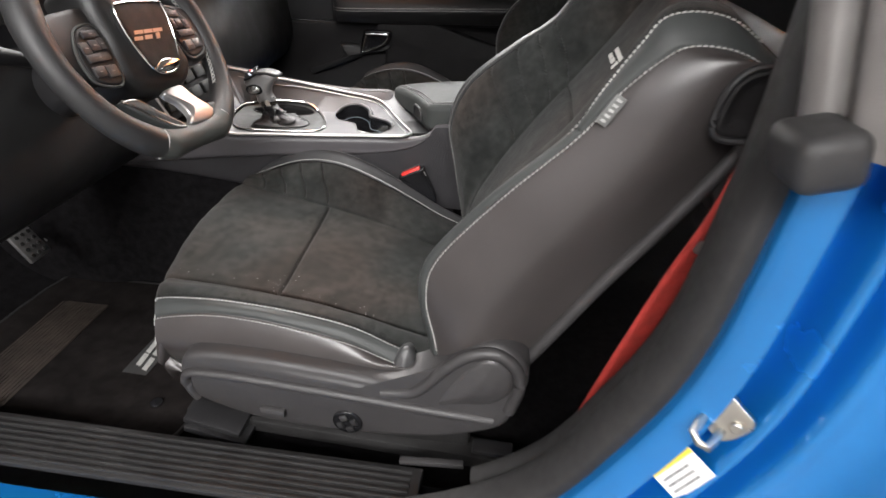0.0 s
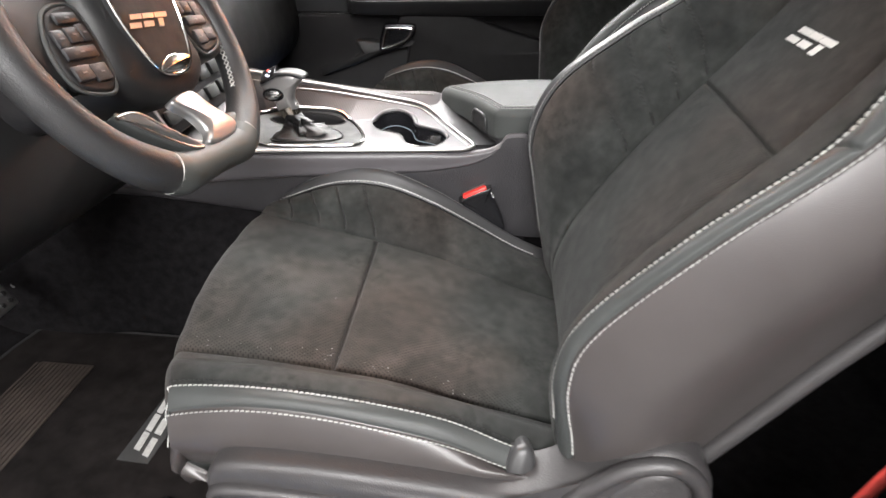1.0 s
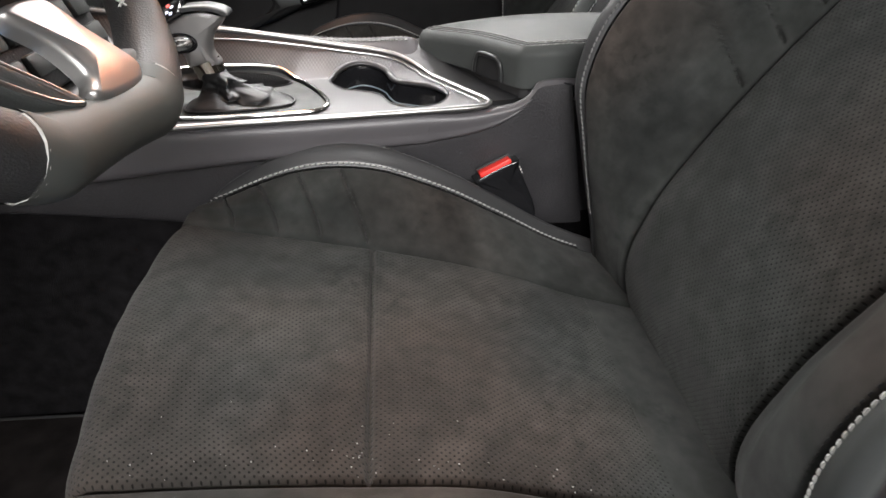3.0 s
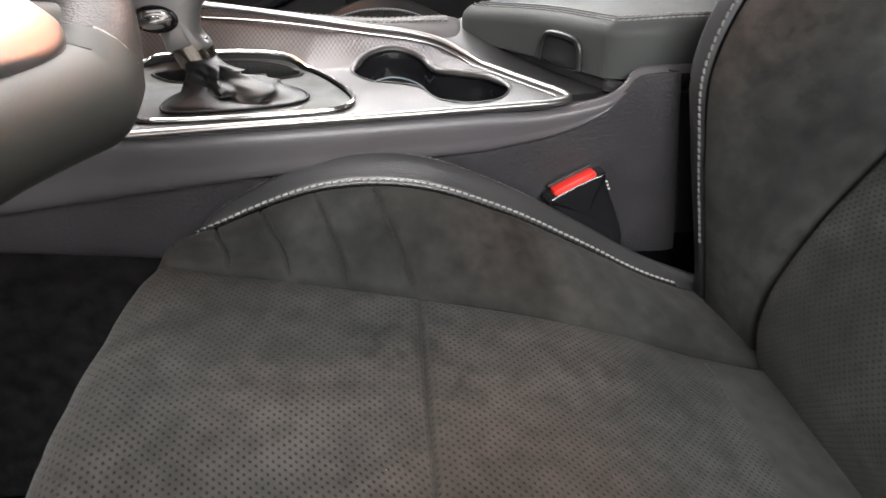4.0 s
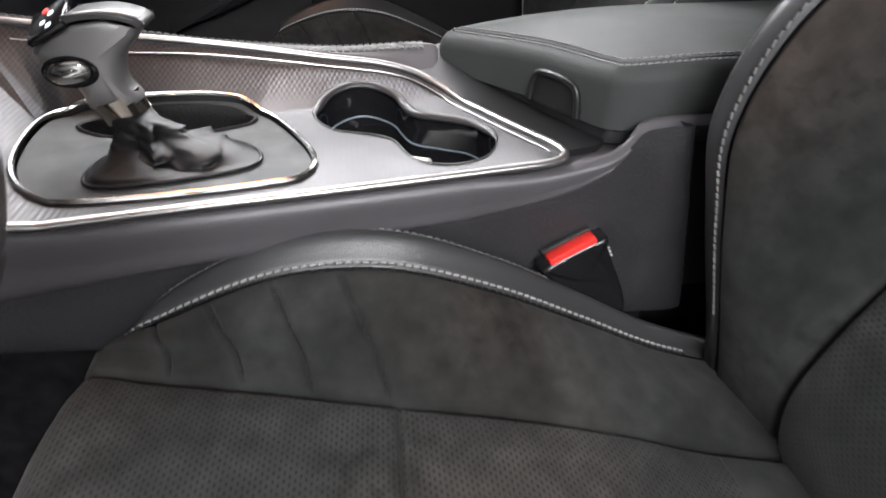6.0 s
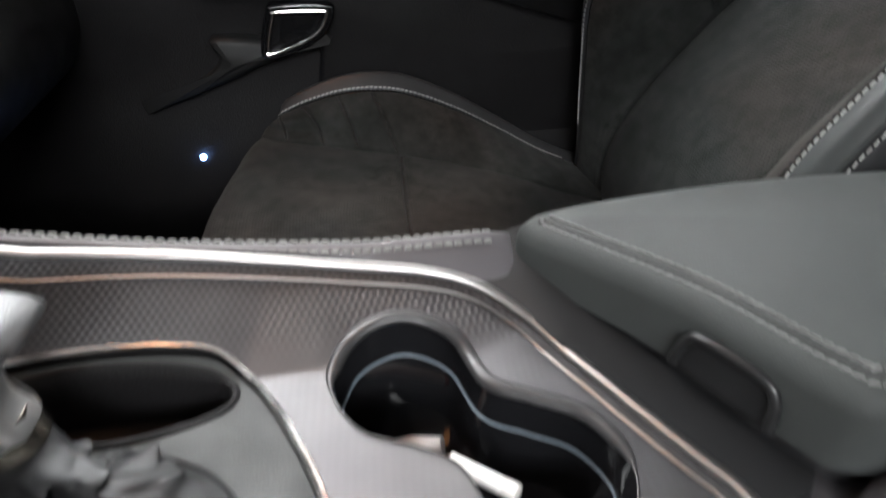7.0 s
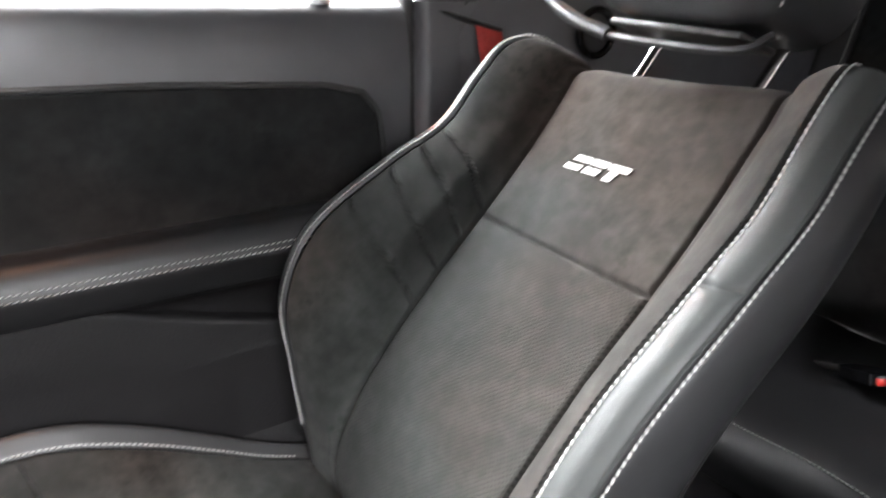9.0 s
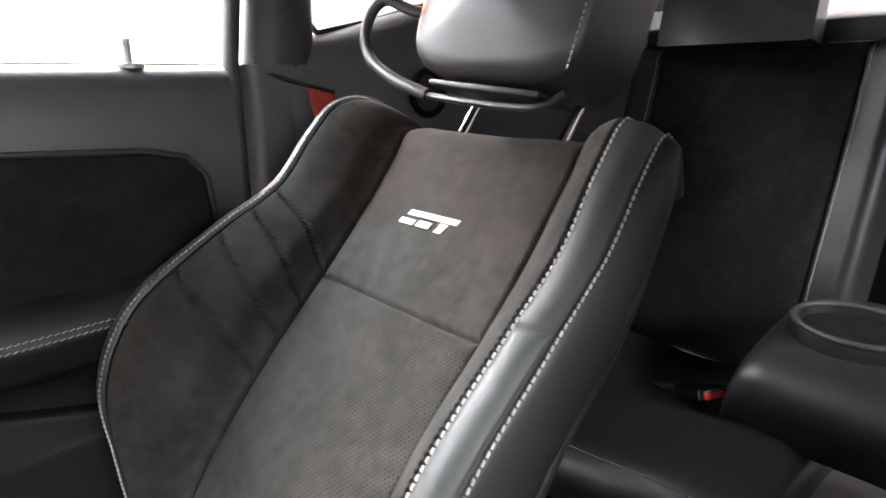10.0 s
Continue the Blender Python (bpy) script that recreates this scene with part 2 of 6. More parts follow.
INK = plain("ink_dark", (0.03, 0.03, 0.03), 0.6)
GLASS = glass_mat("window_glass")
PILLAR_GREY = plain("pillar_trim_grey", (0.10, 0.092, 0.088), 0.6, vary=0.12, scale=30, grain=0.3)
LED_BLUE = glow("led_blue", (0.25, 0.45, 1.0), 60)
LED_WHITE = glow("indicator_white", (0.8, 0.85, 1.0), 2.0)
LED_RED = glow("indicator_red", (1.0, 0.08, 0.06), 2.0)
WALL_GREY = plain("wall_grey", (0.42, 0.42, 0.425), 0.6, vary=0.06, scale=2)
CEILING_PAINT = plain("ceiling_grey", (0.42, 0.42, 0.42), 0.8, vary=0.05, scale=2)
WALL_PAINT = plain("wall_white", (0.80, 0.80, 0.79), 0.7, vary=0.04, scale=2)
CONCRETE = plain("concrete_floor", (0.17, 0.165, 0.16), 0.45, vary=0.2, scale=3, grain=0.2, grain_scale=90)
QUARTER = plain("quarter_trim_grey", (0.075, 0.075, 0.080), 0.42, vary=0.1, scale=14, grain=0.2, grain_scale=500, cells=True)
HEADLINER = plain("headliner_grey", (0.16, 0.155, 0.15), 0.9, vary=0.1, scale=60, grain=0.4)
RING_BLUE = plain("cup_liner_ring", (0.14, 0.17, 0.20), 0.4)


# ---- building tools ----
def part(name, bm, material, parent=None, label="", smooth=True):
    me = bpy.data.meshes.new(name)
    bmesh.ops.recalc_face_normals(bm, faces=bm.faces) if len(bm.faces) < 4000 else None
    bm.to_mesh(me)
    bm.free()
    me.materials.append(material)
    if smooth:
        me.polygons.foreach_set("use_smooth", [True] * len(me.polygons))
        me.set_sharp_from_angle(angle=radians(42))
    ob = new(name, me)
    ob.parent = parent
    if label:
        ob["label"] = label
    return ob


def thing(name, label, category, at=(0, 0, 0), group="", kind=""):
    ob = new(name)
    ob.empty_display_size = 0.05
    ob.location = at
    return tagged(ob, label, category, group, kind)


def cr(c, t):
    """Catmull-Rom through the control rows c at parameters t (0 .. rows - 1)."""
    c = np.asarray(c, float)
    k = len(c)
    i = np.clip(np.floor(t).astype(int), 0, k - 2)
    f = (t - i).reshape((-1,) + (1,) * (c.ndim - 1))
    p1, p2 = c[i], c[i + 1]
    p0 = np.where((i > 0).reshape(f.shape), c[np.maximum(i - 1, 0)], 2 * p1 - p2)
    p3 = np.where((i + 2 < k).reshape(f.shape), c[np.minimum(i + 2, k - 1)], 2 * p2 - p1)
    return 0.5 * (2 * p1 + (p2 - p0) * f + (2 * p0 - 5 * p1 + 4 * p2 - p3) * f ** 2 + (3 * p1 - p0 - 3 * p2 + p3) * f ** 3)


def net(c, vs, us):
    return cr(cr(c, vs).swapaxes(0, 1), us).swapaxes(0, 1)


def normals(p):
    dv, du = np.gradient(p, axis=0), np.gradient(p, axis=1)
    n = np.cross(du, dv)
    return n / np.maximum(np.linalg.norm(n, axis=2, keepdims=True), 1e-9)


def arcs(p, axis):
    d = np.linalg.norm(np.diff(p, axis=axis), axis=2)
    pad = [(0, 0), (0, 0)]
    pad[axis] = (1, 0)
    return np.pad(np.cumsum(d, axis=axis), pad)


def sheet(p, uv=None, close_u=False):
    """A quad mesh on a grid of points [rows, columns, 3]."""
    bm = bmesh.new()
    layer = bm.loops.layers.uv.new("UVMap")
    r, c = p.shape[:2]
    vv = [[bm.verts.new(p[i, j]) for j in range(c)] for i in range(r)]
    for i in range(r - 1):
        for j in range(c - (0 if close_u else 1)):
            k = (j + 1) % c
            f = bm.faces.new((vv[i][j], vv[i][k], vv[i + 1][k], vv[i + 1][j]))
            if uv is not None:
                for loop, (a, b) in zip(f.loops, ((i, j), (i, k), (i + 1, k), (i + 1, j))):
                    loop[layer].uv = uv[a, b]
    return bm


def ticks(a, b, n, length, ends=True):
    t = np.linspace(0, 1, n)
    if ends:
        e = np.array([0.0009, 0.0018, 0.003, 0.0048, 0.008, 0.013]) / max(length, 0.02)
        e = e[e < 0.2]
        t = np.unique(np.concatenate([t, e, 1 - e]))
    return a + (b - a) * t


def panel(name, c, v0, v1, u0, u1, nv, nu, mat, parent, groove=0.007, width=0.0026, puff=0.0, side=1, edges="uUvV", label="", pleats=(), ripple=0.0):
    """One sewn panel of a cushion: a stretch of the control net, drawn in along its seams and plump between them."""
    q = net(c, np.linspace(v0, v1, 9), np.linspace(u0, u1, 9))
    lu, lv = arcs(q, 1)[:, -1].mean(), arcs(q, 0)[-1].mean()
    vs, us = ticks(v0, v1, nv, lv), ticks(u0, u1, nu, lu)
    if pleats:
        vs = np.linspace(v0, v1, 620)
    p = net(c, vs, us)
    n = normals(p) * side
    au, av = arcs(p, 1), arcs(p, 0)
    d = np.full(p.shape[:2], 9.0)
    if "u" in edges:
        d = np.minimum(d, au)
    if "U" in edges:
        d = np.minimum(d, au[:, -1:] - au)
    if "v" in edges:
        d = np.minimum(d, av)
    if "V" in edges:
        d = np.minimum(d, av[-1:] - av)
    lift = -groove * np.exp(-(d / width) ** 2) + puff * (1 - np.exp(-(d / 0.016) ** 2))
    for x in pleats:
        across = (us - u0) / (u1 - u0)
        step = np.abs(vs[:, None] - (x[0] + (x[1] - x[0]) * across)[None]) * (av[-1:] / (v1 - v0))
        lift = lift + np.minimum(1, d / 0.010) * (0.0014 * np.exp(-(step / 0.010) ** 2) - 0.0058 * np.exp(-(step / 0.0022) ** 2))
    if ripple:
        wob = np.array([[noise.noise(Vector(p[i, j]) * 26) * 0.6 + noise.noise(Vector(p[i, j]) * 60) * 0.4 for j in range(p.shape[1])] for i in range(p.shape[0])])
        lift = lift + ripple * wob * np.minimum(1, d / 0.012)
    p = p + n * lift[:, :, None]
    return part(name, sheet(p, np.dstack([au, av])), mat, parent, label)


def seam_line(c, v0, v1, u0, u1, n, side=1, off=0.0):
    """Points and normals along a line of the control net."""
    vs, us = np.linspace(v0, v1, n), np.linspace(u0, u1, n)
    pts, nrm = [], []
    for v, u in zip(vs, us):
        e = 0.02
        k = net(c, np.array([max(0, v - e), v, min(len(c) - 1, v + e)]), np.array([max(0, u - e), u, min(len(c[0]) - 1, u + e)]))
        nn = np.cross(k[1, 2] - k[1, 0], k[2, 1] - k[0, 1])
        nn = nn / max(np.linalg.norm(nn), 1e-9) * side
        pts.append(k[1, 1] + nn * off)
        nrm.append(nn)
    return np.array(pts), np.array(nrm)


def resample(pts, step, closed=False):
    p = np.asarray(pts, float)
    if closed:
        p = np.vstack([p, p[:1]])
    s = np.concatenate([[0], np.cumsum(np.linalg.norm(np.diff(p, axis=0), axis=1))])
    n = max(2, int(round(s[-1] / step)) + 1)
    t = np.linspace(0, s[-1], n)
    return np.stack([np.interp(t, s, p[:, k]) for k in range(p.shape[1])], 1)


def stitching(name, pts, nrm, mat, parent, pitch=0.0062, length=0.0047, width=0.0010, height=0.0009, slant=0.0, label=""):
    """A row of separate thread dashes laid on a surface."""
    run = np.concatenate([[0], np.cumsum(np.linalg.norm(np.diff(pts, axis=0), axis=1))])
    steps = np.linspace(0, run[-1], max(3, int(round(run[-1] / pitch * 2)) + 1))
    p, n = (np.stack([np.interp(steps, run, a[:, k]) for k in range(3)], 1) for a in (np.asarray(pts), np.asarray(nrm)))
    bm = bmesh.new()
    for i in range(1, len(p) - 1, 2):
        t = p[i + 1] - p[i - 1]
        t = t / max(np.linalg.norm(t), 1e-9)
        nn = n[i] / max(np.linalg.norm(n[i]), 1e-9)
        s = np.cross(nn, t)
        t = t + s * slant
        h = length / 2
        ring = []
        for a, z in ((-h, 0.1), (-h * 0.6, 1.0), (h * 0.6, 1.0), (h, 0.1)):
            for b in (-width / 2, width / 2):
                ring.append(bm.verts.new(p[i] + t * a + s * b + nn * (height * z)))
        for k in range(3):
            bm.faces.new((ring[2 * k], ring[2 * k + 1], ring[2 * k + 3], ring[2 * k + 2]))
        low = [bm.verts.new(p[i] + t * a + s * b - nn * 0.0008) for a in (-h, h) for b in (-width * 0.7, width * 0.7)]
        bm.faces.new((low[0], ring[0], ring[2], ring[4], ring[6], low[2]))
        bm.faces.new((low[1], low[3], ring[7], ring[5], ring[3], ring[1]))
    ob = part(name, bm, mat, parent, label, smooth=False)
    ob["kind"] = "stuff"
    return ob


def tube(pts, radius, sides=10, closed=False, flat=1.0, up=(0, 0, 1), caps=True):
    """A swept round or flattened bar; radius may be a list."""
    p = np.asarray(pts, float)
    n = len(p)
    rad = np.full(n, radius) if np.isscalar(radius) else np.asarray(radius, float)
    bm = bmesh.new()
    loops = []
    for i in range(n):
        a, b = (p[(i - 1) % n], p[(i + 1) % n]) if closed else (p[max(0, i - 1)], p[min(n - 1, i + 1)])
        t = b - a
        t = t / max(np.linalg.norm(t), 1e-9)
        s = np.cross(t, np.asarray(up, float))
        if np.linalg.norm(s) < 1e-3:
            s = np.cross(t, (1, 0, 0))
        s = s / np.linalg.norm(s)
        w = np.cross(s, t)
        loops.append([bm.verts.new(p[i] + rad[i] * (math.cos(k * 2 * math.pi / sides) * s + flat * math.sin(k * 2 * math.pi / sides) * w)) for k in range(sides)])
    for i in range(n if closed else n - 1):
        q = loops[(i + 1) % n]
        for k in range(sides):
            bm.faces.new((loops[i][k], loops[i][(k + 1) % sides], q[(k + 1) % sides], q[k]))
    if caps and not closed:
        bm.faces.new(loops[0][::-1])
        bm.faces.new(loops[-1])
    return bm


def block(size, bevel=0.004, m=None, segments=2):
    bm = bmesh.new()
    bmesh.ops.create_cube(bm, size=1.0)
    bmesh.ops.scale(bm, vec=size, verts=bm.verts)
    if bevel:
        bmesh.ops.bevel(bm, geom=bm.edges[:], offset=bevel, segments=segments, affect="EDGES", profile=0.5)
    if m is not None:
        bmesh.ops.transform(bm, matrix=m, verts=bm.verts)
    return bm


def outline(points, n=8):
    """A closed smooth outline through the points."""
    c = np.asarray(points, float)
    k = len(c)
    ext = np.vstack([c[-2:], c, c[:3]])
    t = np.linspace(2, 2 + k, k * n, endpoint=False)
    return cr(ext, t)


def inset(o, d):
    e = np.roll(o, -1, 0) - np.roll(o, 1, 0)
    nn = np.stack([-e[:, 1], e[:, 0]], 1)
    nn = nn / np.maximum(np.linalg.norm(nn, axis=1, keepdims=True), 1e-9)
    area2 = np.sum(o[:, 0] * np.roll(o[:, 1], -1) - np.roll(o[:, 0], -1) * o[:, 1])
    return o + nn * d * (1 if area2 > 0 else -1)


def pillow(o, z0, z1, r, m, crown=0.0, steps=5, bottom=True, dip=0.0):
    """A slab with outline o in its own plane, from z0 to z1, its upper edge rounded by r and its face crowned."""
    bm = bmesh.new()
    rings = [(o, z0)]
    for k in range(steps + 1):
        a = k / steps * math.pi / 2
        rings.append((inset(o, r * (1 - math.cos(a))), z1 - r * (1 - math.sin(a))))
    mid = o.mean(0)
    last = rings[-1][0]
    for f, h in ((0.75, 0.45), (0.5, 0.75), (0.25, 0.95)):
        rings.append((mid + (last - mid) * f, z1 + crown * h - dip))
    loops = [[bm.verts.new((*p, z)) for p in ring] for ring, z in rings]
    k = len(o)
    for a, b in zip(loops, loops[1:]):
        for i in range(k):
            bm.faces.new((a[i], a[(i + 1) % k], b[(i + 1) % k], b[i]))
    top = bm.verts.new((*mid, z1 + crown - dip))
    for i in range(k):
        bm.faces.new((loops[-1][i], loops[-1][(i + 1) % k], top))
    if bottom:
        bm.faces.new(loops[0][::-1])
    bmesh.ops.transform(bm, matrix=m, verts=bm.verts)
    return bm


def plate(outer, holes, zf, thick):
    """A sheet over an outline with openings, its height by zf(x, y), with walls down its rims."""
    bm = bmesh.new()
    rims = []
    for loop in [outer] + list(holes):
        vs = [bm.verts.new((x, y, 0)) for x, y in loop]
        rims.append(vs)
        for i in range(len(vs)):
            bm.edges.new((vs[i], vs[(i + 1) % len(vs)]))
    bmesh.ops.triangle_fill(bm, use_beauty=True, edges=bm.edges[:])
    for v in bm.verts:
        v.co.z = zf(v.co.x, v.co.y)
    for vs in rims:
        low = [bm.verts.new(v.co - Vector((0, 0, thick))) for v in vs]
        for i in range(len(vs)):
            k = (i + 1) % len(vs)
            bm.faces.new((vs[i], vs[k], low[k], low[i]))
    return bm


def frame_m(origin, xdir, ydir):
    x = Vector(xdir).normalized()
    z = x.cross(Vector(ydir)).normalized()
    y = z.cross(x)
    return Matrix(((x.x, y.x, z.x, origin[0]), (x.y, y.y, z.y, origin[1]), (x.z, y.z, z.z, origin[2]), (0, 0, 0, 1)))


def disc(radius, depth, m, bevel=0.002, sides=32):
    a = np.linspace(0, 2 * math.pi, sides, endpoint=False)
    return pillow(np.stack([np.cos(a), np.sin(a)], 1) * radius, -depth, 0.0, bevel, m, steps=3)


def badge(parent, m, w, h, name="badge", mat=None, thick=0.0008):
    """A slanted emblem drawn as plain bars."""
    first = None

    def poly(pts):
        nonlocal first
        bm = bmesh.new()
        lo = [bm.verts.new((x * w, y * h, 0.0)) for x, y in pts]
        hi = [bm.verts.new((x * w, y * h, thick)) for x, y in pts]
        bm.faces.new(hi)
        for i in range(len(pts)):
            k = (i + 1) % len(pts)
            bm.faces.new((lo[i], lo[k], hi[k], hi[i]))
        bmesh.ops.transform(bm, matrix=m, verts=bm.verts)
        ob = part(name if first is None else "stroke", bm, mat or WHITE_PRINT, parent if first is None else first, "" if first else "pale emblem of slanted bars", smooth=False)
        first = first or ob

    lean = 0.10
    for x0, x1, y0, y1 in ((-0.46, -0.16, 0.16, 0.5), (-0.50, -0.20, -0.42, -0.08), (-0.13, 0.17, 0.16, 0.5), (-0.13, 0.14, -0.42, -0.04), (0.20, 0.55, 0.16, 0.5), (0.28, 0.42, -0.5, 0.08)):
        poly([(x0 + lean * y1, y1), (x1 + lean * y1, y1), (x1 + lean * y0, y0), (x0 + lean * y0, y0)])
    return first


# ---- room round the car, mostly unseen, its greys set to shape the light ----
def wall_box(name, lo, hi, mat, label, category, kind="structure"):
    size = [b - a for a, b in zip(lo, hi)]
    ob = part(name, block(size, 0.0, Matrix.Translation([(a + b) / 2 for a, b in zip(lo, hi)])), mat, None, smooth=False)
    return tagged(ob, label, category, kind=kind)


wall_box("floor", (-5, -4, -0.1), (6, 6.5, 0.0), CONCRETE, "unseen grey concrete floor, toned to shape the light", "floor")
wall_box("ceiling", (-5, -4, 3.3), (6, 6.5, 3.4), CEILING_PAINT, "unseen light grey ceiling added to shape the light", "ceiling")
wall_box("wall_front", (-5.1, -4, 0), (-5, 6.5, 3.3), WALL_GREY, "unseen grey wall added to shape the light", "wall")
wall_box("wall_rear", (6, -4, 0), (6.1, 6.5, 3.3), WALL_PAINT, "white painted workshop wall", "wall")
wall_box("wall_near", (-5, -4.1, 0), (6, -4, 3.3), WALL_GREY, "unseen grey wall added to shape the light", "wall")
wall_box("wall_far", (-5, 6.5, 0), (6, 6.6, 3.3), WALL_PAINT, "white painted workshop wall", "wall")

# ---- front seats ----
CUSHION_X = [-0.585, -0.628, -0.612, -0.555, -0.475, -0.395, -0.315, -0.240, -0.165, -0.060]


def cushion_net(worn):
    """Control net of the seat cushion: rows from the front down-turn to the rear, columns from outboard to inboard."""
    rows = []
    for k, x in enumerate(CUSHION_X):
        f = lambda xs, zs: float(np.interp(x, xs, zs))
        st_f = f([-0.61, -0.555, -0.475, -0.42, -0.36, -0.31, -0.24, -0.165, -0.095], [0.590, 0.607, 0.632, 0.638, 0.622, 0.600, 0.562, 0.520, 0.480])
        in_f = f([-0.61, -0.555, -0.475, -0.395, -0.315, -0.24, -0.165, -0.095], [0.580, 0.580, 0.574, 0.567, 0.552, 0.532, 0.505, 0.475])
        yin_f = f([-0.61, -0.5, -0.395, -0.28, -0.165, -0.095], [0.178, 0.158, 0.137, 0.125, 0.115, 0.11])
        in_n = f([-0.61, -0.555, -0.475, -0.395, -0.315, -0.24, -0.165, -0.095], [0.552, 0.556, 0.552, 0.543, 0.532, 0.520, 0.502, 0.475])
        mid = f([-0.61, -0.555, -0.475, -0.395, -0.315, -0.24, -0.165, -0.095], [0.572, 0.572, 0.562, 0.551, 0.535, 0.517, 0.496, 0.470])
        up_n = f([-0.61, -0.555, -0.475, -0.395, -0.315, -0.24, -0.165, -0.095], [0.555, 0.572, 0.578, 0.575, 0.566, 0.550, 0.517, 0.48])
        low_n = f([-0.61, -0.555, -0.475, -0.395, -0.315, -0.24, -0.165, -0.095], [0.535, 0.548, 0.565, 0.564, 0.552, 0.534, 0.500, 0.465])
        if worn:
            near = [(-0.222, 0.455), (-0.243, 0.505), (-0.231, low_n), (-0.210, up_n), (-0.180, (up_n + in_n) / 2 + 0.012), (-0.138 - 0.01 * (k > 6), in_n)]
        else:
            near = [(-0.235, 0.455), (-0.252, 0.53), (-0.236, st_f + 0.004), (-0.205, st_f), (-0.170, (st_f + in_f) / 2 + 0.004), (-yin_f, in_f)]
        crest = f([-0.61, -0.555, -0.475, -0.39, -0.30, -0.2, -0.1], [-0.004, 0.006, 0.013, 0.016, 0.013, 0.009, 0.004])
        far = [(yin_f, in_f), ((yin_f + 0.212) / 2, (st_f + in_f) / 2 + 0.004), (0.212, st_f - 0.004), (0.233, st_f + crest - 0.002), (0.246, st_f - 0.030), (0.238, 0.43)]
        sec = near + [((near[-1][0] + far[0][0]) / 2, mid)] + far
        row = []
        for j, (y, z) in enumerate(sec):
            xx = x
            corner = max(0.0, -y - 0.10) if worn else max(0.0, abs(y) - 0.13)
            if k <= 2:
                xx += corner * 0.42 + max(0.0, y - 0.165) * (0.55 if k == 2 else 0.95)
            if k <= 3 and y > 0.19:
                y -= (y - 0.19) * (0.55 if k <= 2 else 0.25)
            if k == 0:
                z = 0.44
            elif k == 1:
                z = z - 0.055
            row.append((xx, y, z))
        rows.append(row)
    return np.array(rows)


BACK = dict(
    rear=[(0.0, 0.50), (0.028, 0.538), (0.070, 0.605), (0.115, 0.68), (0.165, 0.757), (0.212, 0.832), (0.250, 0.90), (0.275, 0.945), (0.290, 0.966), (0.294, 0.962), (0.290, 0.945)],
    ins=[(-0.075, 0.42), (-0.112, 0.53), (-0.098, 0.61), (-0.060, 0.685), (-0.003, 0.77), (0.051, 0.838), (0.107, 0.91), (0.150, 0.972), (0.175, 1.003), (0.215, 1.0), (0.255, 0.955)],
    low=[(-0.105, 0.490), (-0.113, 0.562), (-0.126, 0.640), (-0.110, 0.706), (-0.030, 0.803), (0.050, 0.884), (0.090, 0.938), (0.124, 0.972), (0.152, 0.987), (0.202, 0.981), (0.252, 0.950)],
    upp=[(-0.115, 0.480), (-0.129, 0.568), (-0.133, 0.640), (-0.110, 0.706), (-0.035, 0.797), (0.045, 0.877), (0.076, 0.930), (0.107, 0.980), (0.133, 1.012), (0.19, 1.010), (0.25, 0.968)],
    far=[(-0.112, 0.460), (-0.128, 0.540), (-0.147, 0.645), (-0.156, 0.725), (-0.122, 0.806), (-0.035, 0.882), (0.028, 0.930), (0.068, 0.988), (0.102, 1.028), (0.150, 1.036), (0.210, 1.005)],
)
FAR_W = [0.190, 0.195, 0.211, 0.216, 0.215, 0.206, 0.192, 0.186, 0.180, 0.172, 0.168]


def back_net(worn):
    rows = []
    for k in range(11):
        rear, ins, low, upp, far = (np.array(BACK[n][k]) for n in ("rear", "ins", "low", "upp", "far"))
        w = FAR_W[k] + (0.0 if worn else (0, -0.008, -0.015, -0.014, -0.006, 0, 0.006, 0.012, 0.016, 0.016, 0.014)[k])
        yi = 0.126 if worn else float(np.interp(k, [4.5, 8], [0.126, 0.147]))
        if not worn:
            rear = rear * 0.62 + far * 0.38 - np.array((max(0, k - 5) * 0.008 + (0.03 if k > 7 else 0.0), 0.0))
        if worn:
            near = [(rear, -0.215), ((rear + low) / 2 + np.array((-0.01, 0.0)), -0.262), (low, -0.238), (upp, -0.208), ((upp + ins) / 2 + np.array((-0.008, 0.006)), -0.166), (ins, -0.126)]
        else:
            g = float(np.interp(k, [0, 3, 5], [0.2, 0.35, 0.68]))
            near = [(rear, -0.215), ((rear + far * g + low * (1 - g)) / 2, -0.260), (far * g + low * (1 - g) + (0.008, 0.0), -0.248), (far * g + upp * (1 - g), -0.216), (far * g / 2 + upp * (1 - g) / 2 + ins * 0.5 + np.array((-0.006, 0.004)), -0.178), (ins, -0.126 - 0.010 * min(1.0, k / 2))]
        fars = [(ins, yi), ((far + ins) / 2 + np.array((0.004, -0.002)), (w + yi) / 2 - 0.012), (far, w), (far + (0.010, 0.0), w + 0.026), ((rear + far) / 2, w + 0.03), (rear, 0.215)]
        if not worn and k > 8:
            near = [(q - np.array((0.03 * (k - 8), 0.004 * (k - 8))), y) for q, y in near[:4]] + near[4:]
        if not worn:
            near = [(q, y * (1 - 0.020 * min(3, max(0, k - 5)))) for q, y in near]
        sec = near + [(ins + np.array((0.006, -0.004)), 0.0)] + fars
        rows.append([(p[0], y, p[1]) for p, y in sec])
    return np.array(rows)


CUSHION_PLEATS = ((3.10, 2.85), (3.72, 3.40), (4.29, 3.95), (4.95, 4.54))
BACK_PLEATS = ((3.55, 4.50), (4.05, 5.0), (4.55, 5.5), (5.05, 5.95))


